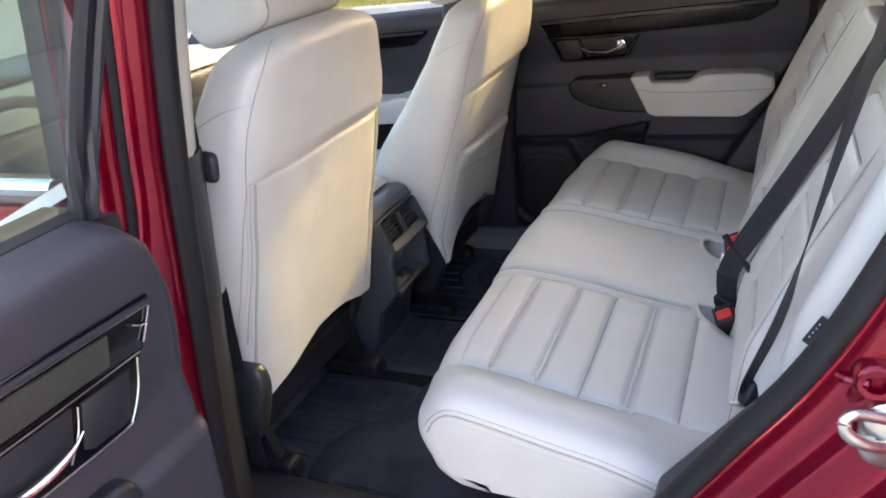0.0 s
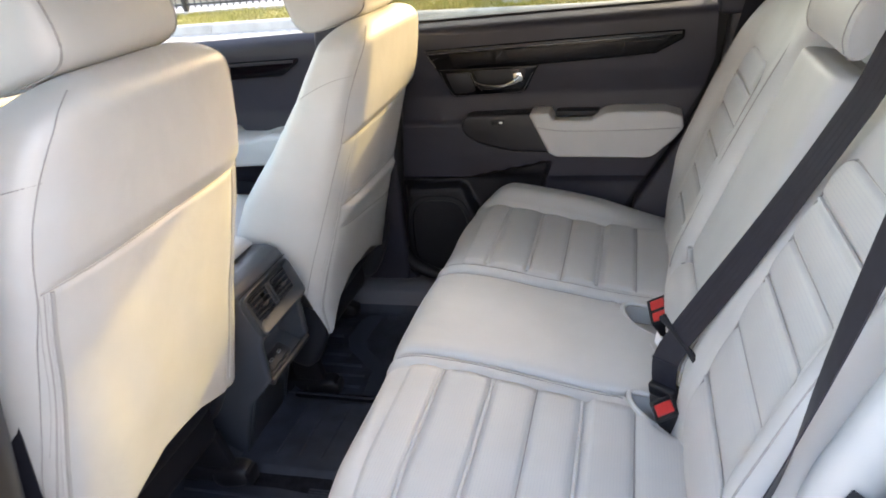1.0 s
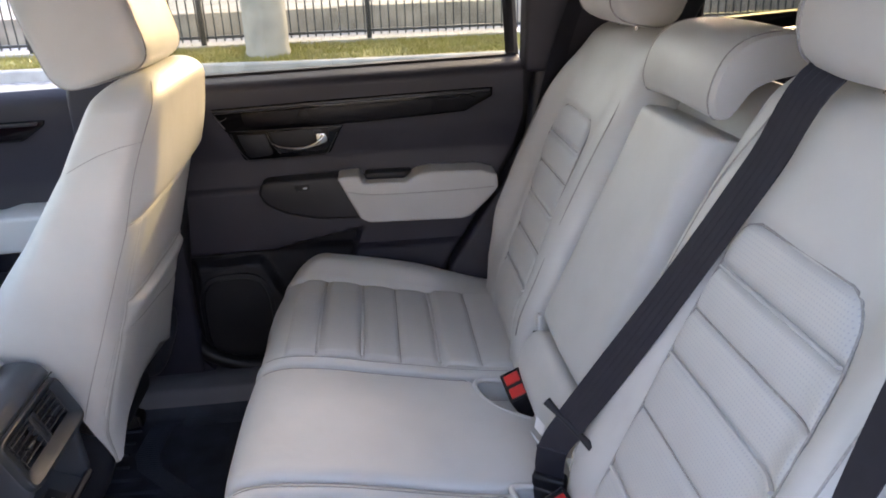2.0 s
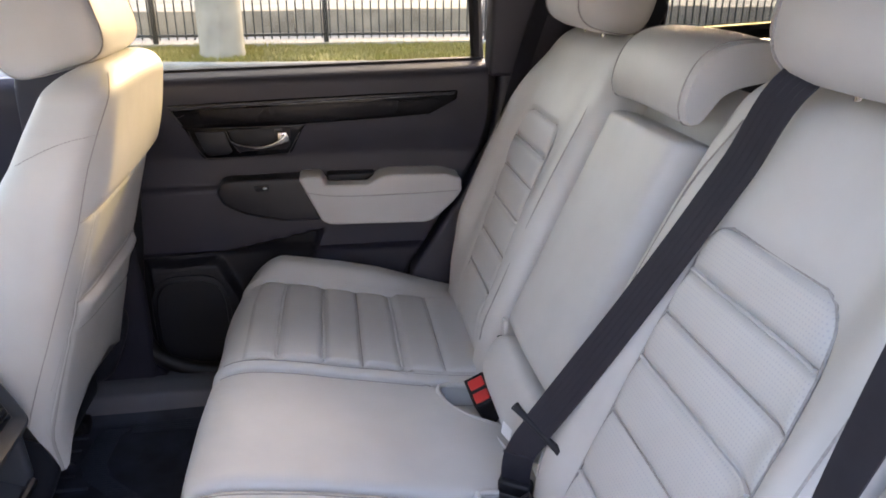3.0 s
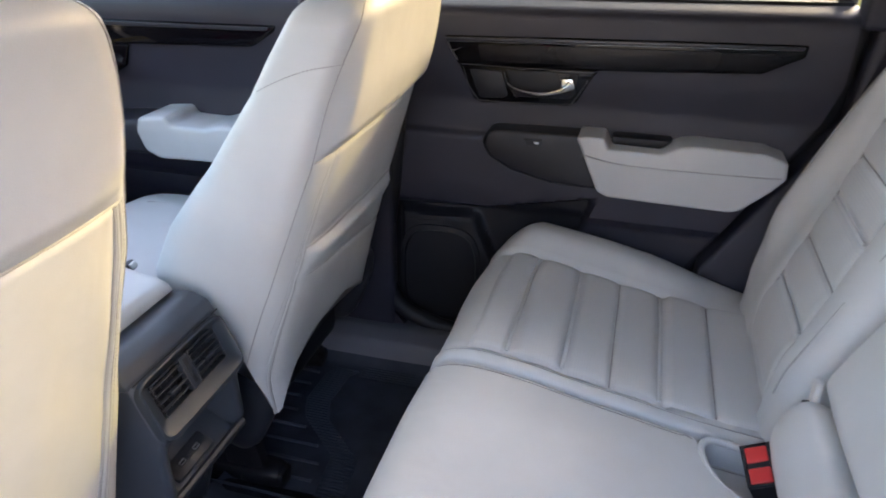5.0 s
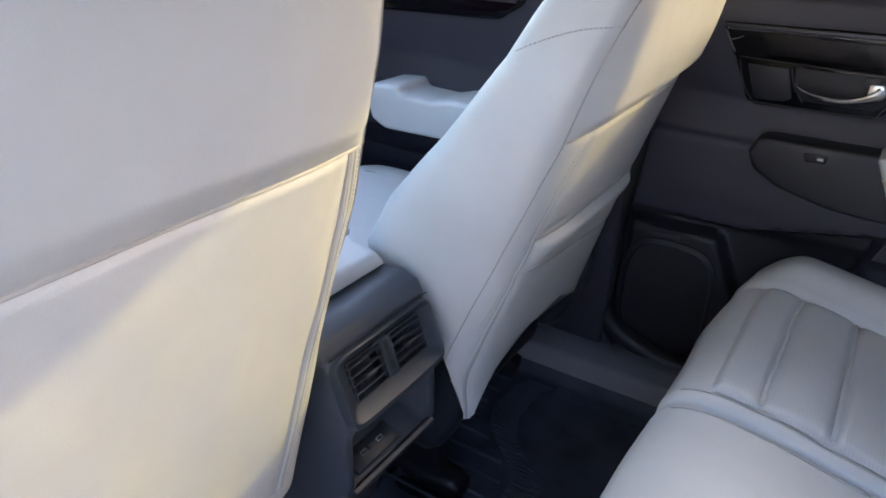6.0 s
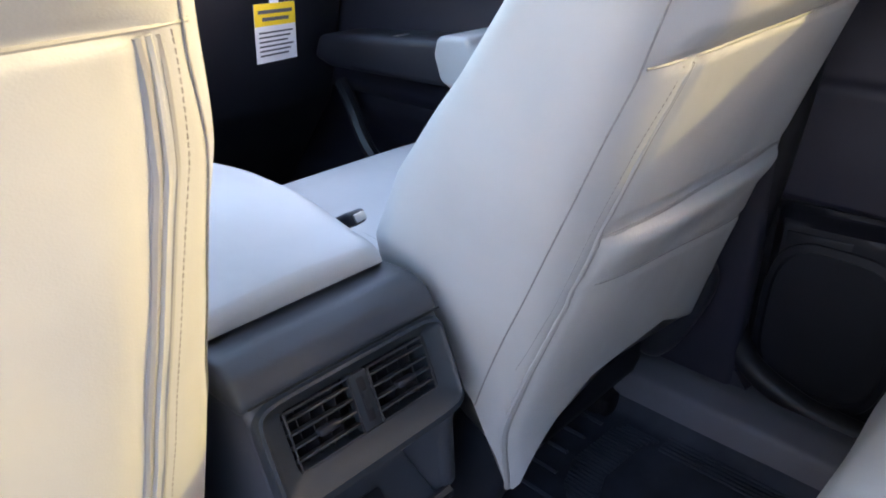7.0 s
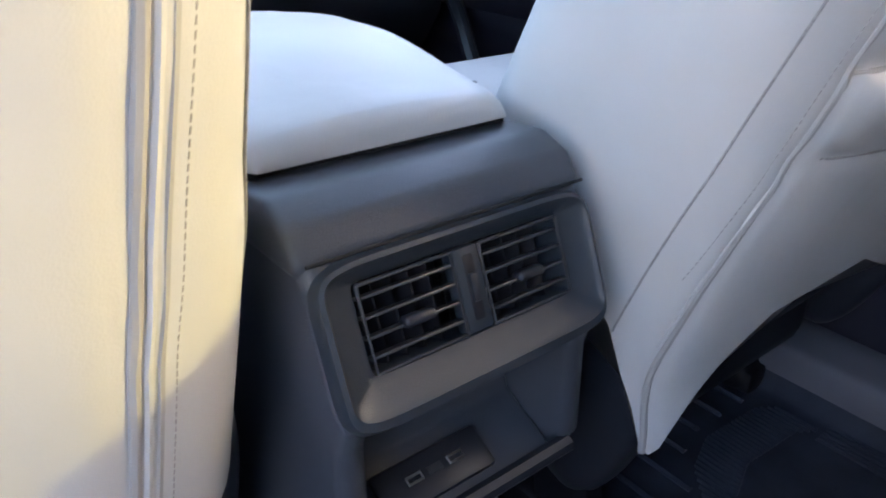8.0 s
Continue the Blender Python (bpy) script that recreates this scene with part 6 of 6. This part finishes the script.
    part("socket_mark", box((-0.003, -0.006, 0.0032), (0.003, 0.006, 0.0042), 0.0004, 1, turn=R), LOUVRE, plate)
    # armrest lid
    def lid(k, q):
        x = -0.088 - 0.355 * k
        y = (-0.106 + 0.212 * q) * (1 - 0.10 * (1 - min(1, k * 0.355 / 0.03)) ** 2)
        e_ = min(q, 1 - q) * 0.212 / 0.026
        f_ = min(k, 1 - k) * 0.37 / 0.022
        r = math.sqrt(max(0, 1 - (1 - min(1, e_)) ** 2)) * math.sqrt(max(0, 1 - (1 - min(1, f_)) ** 2))
        return Vector((x, y, 0.7985 + 0.016 * r + 0.022 * ease(k, 0.0, 0.45) - 0.012 * ease(k, 0.6, 1.0) + 0.006 * math.sin(math.pi * q)))

    qs = sorted(set(steps(0, 1, 24) + [0.004, 0.01, 0.02, 0.03, 0.055, 0.945, 0.97, 0.98, 0.99, 0.996]))
    part("armrest_lid", sheet(lid, sorted(set(steps(0, 1, 30) + [0.002, 0.005, 0.01, 0.015, 0.022, 0.03, 0.97, 0.985, 0.995])), qs, thick=lambda p: Vector((p.x, p.y, 0.7975))), LEATHER, con, "pale grey padded armrest lid", smooth=60)
    # solid black box, painted as the shade between lid and console
    part("lid_shade", box((-0.43, -0.100, 0.780), (-0.094, 0.100, 0.7972), 0.002), GAP_SHADE, con, "black box painted as the shade under the lid")
    part("front_tray", box((-0.95, -0.13, 0.60), (-0.46, 0.13, 0.74), 0.02, 3), CONSOLE, con, "dark front console")
    part("base_flare", prism([(-0.15, 0.33), (-0.10, 0.33), (-0.085, 0.36), (-0.15, 0.40)], "y", -0.125, 0.125, 0.008), CONSOLE, con)


console()


# ---------------------------------------------------------------- floor mats and small things
def floor_mat(sg, label):
    """A rubber tray: straight ribs in front, a hatched band round a smooth field."""
    y0, y1 = 0.13, 0.565
    mt = thing("floor_mat", label, "floor mat", (0.12, sg * (y0 + y1) / 2, 0.33), group="rubber floor mats")

    def f(x, y):
        e = min(x + 0.24, 0.44 - x, y - y0, y1 + 0.03 - y)
        return Vector((x, sg * y, 0.340 + 0.028 * (1 - ease(e, 0.0, 0.025)) + 0.003 * noise.noise(Vector((x * 9, y * 9, 2)))))

    part("tray", sheet(f, steps(-0.24, 0.44, 60), steps(y0, y1 + 0.03, 50), thick=lambda p: p - Vector((0, 0, 0.006))), MATRUB, mt)
    band = [(0.16, 0.11), (0.275, 0.10), (0.375, -0.005), (0.43, -0.026), (0.53, -0.020), (0.575, 0.01)]
    for i in range(9):
        y = 0.155 + 0.0465 * i
        end = curve1(y, band) - 0.045
        part("rib", tube([(-0.20, sg * y, 0.3425), (-0.08, sg * y, 0.3435), (end, sg * y, 0.3425)], 0.0042, 6, 4), MATRUB, mt)
    bar = finish(box((-0.028, -0.0021, -0.003), (0.028, 0.0021, 0.0032), 0.001, 1), "tread_bar", MATRUB)
    for i in range(50):
        y = 0.165 + 0.0079 * i
        ob = new("tread_bar", bar)
        ob.parent, ob.location = mt, (curve1(y, band) - 0.12, sg * (y - (y0 + y1) / 2), 0.0125)
    for k in range(5):
        y = 0.537 + 0.0085 * k
        part("groove_rib", tube([(0.03, sg * y, 0.3425), (0.2, sg * y, 0.3435), (0.40, sg * y, 0.3425)], 0.0022, 6, 4), MATRUB, mt)
    return mt


def tunnel_mat():
    """The strip of rubber that joins both mats over the tunnel."""
    mt = thing("tunnel_mat", "black rubber mat strip over the floor tunnel", "floor mat", (0.15, 0, 0.355), group="rubber floor mats")

    def f(x, y):
        e = min(x + 0.10, 0.44 - x)
        return Vector((x, y, 0.344 + 0.0185 * (1 - ease(abs(y), 0.10, 0.155)) + 0.014 * (1 - ease(e, 0.0, 0.02)) + 0.002 * noise.noise(Vector((x * 9, y * 9, 5)))))

    part("sheet", sheet(f, steps(-0.10, 0.44, 40), steps(-0.165, 0.165, 30), thick=lambda p: p - Vector((0, 0, 0.005))), MATRUB, mt)
    for i in range(7):
        x = -0.03 + 0.055 * i
        part("rib", tube([(x, -0.09, 0.363), (x, 0, 0.3635), (x, 0.09, 0.363)], 0.0030, 6, 3), MATRUB, mt)


tunnel_mat()
floor_mat(1, "black ribbed rubber floor mat behind the passenger seat")
floor_mat(-1, "black ribbed rubber floor mat behind the driver seat")


def hang_tag():
    tag = thing("hang_tag", "yellow and white warning tag hanging on a strap", "tag", (-0.75, 0.44, 0.95))
    R = Matrix.Translation((-0.75, 0.440, 0.897)) @ Euler((radians(-4), 0, radians(20))).to_matrix().to_4x4() @ Matrix.Diagonal((1, 1.4, 1.25, 1))
    card = part("card", box((-0.0006, -0.043, -0.040), (0.0006, 0.043, 0.040), 0, 1, turn=R), PAPER, tag)
    part("yellow_head", box((0.0003, -0.043, 0.010), (0.0012, 0.043, 0.040), 0, 1, turn=R), YELLOW, card)
    for z, w in ((0.029, 0.036), (0.019, 0.028)):
        part("print_bar", box((0.0010, -w, z - 0.0025), (0.0017, w, z + 0.0025), 0, 1, turn=R), INK, card)
    for i in range(6):
        part("print_bar", box((0.0004, -0.036, 0.001 - 0.0062 * i - 0.0012), (0.0012, 0.036 - 0.006 * (i % 3), 0.001 - 0.0062 * i + 0.0012), 0, 1, turn=R), INK, card)
    part("strap", box((-0.001, -0.010, 0.038), (0.001, 0.008, 0.20), 0, 1, turn=R), PAPER, tag)


hang_tag()


def steering_wheel():
    w = thing("steering_wheel", "dark leather steering wheel", "steering wheel", (-0.72, -0.385, 0.98))
    R = Matrix.Translation((-0.72, -0.385, 0.99)) @ Euler((0, radians(65), 0)).to_matrix().to_4x4()
    pts = [R @ Vector((0.185 * math.cos(a), 0.185 * math.sin(a), 0)) for a in [2 * math.pi * k / 48 for k in range(49)]]
    part("rim", tube(pts, 0.015, 10, 0), SMOOTH, w)
    part("hub", box((-0.07, -0.08, -0.03), (0.06, 0.08, 0.02), 0.02, 3, turn=R), BLACK, w)
    for a in (90, 270, 0):
        m = R @ Euler((0, 0, radians(a))).to_matrix().to_4x4()
        part("spoke", box((0.05, -0.02, -0.008), (0.18, 0.02, 0.006), 0.006, 2, turn=m), STEEL if a != 0 else BLACK, w)


steering_wheel()
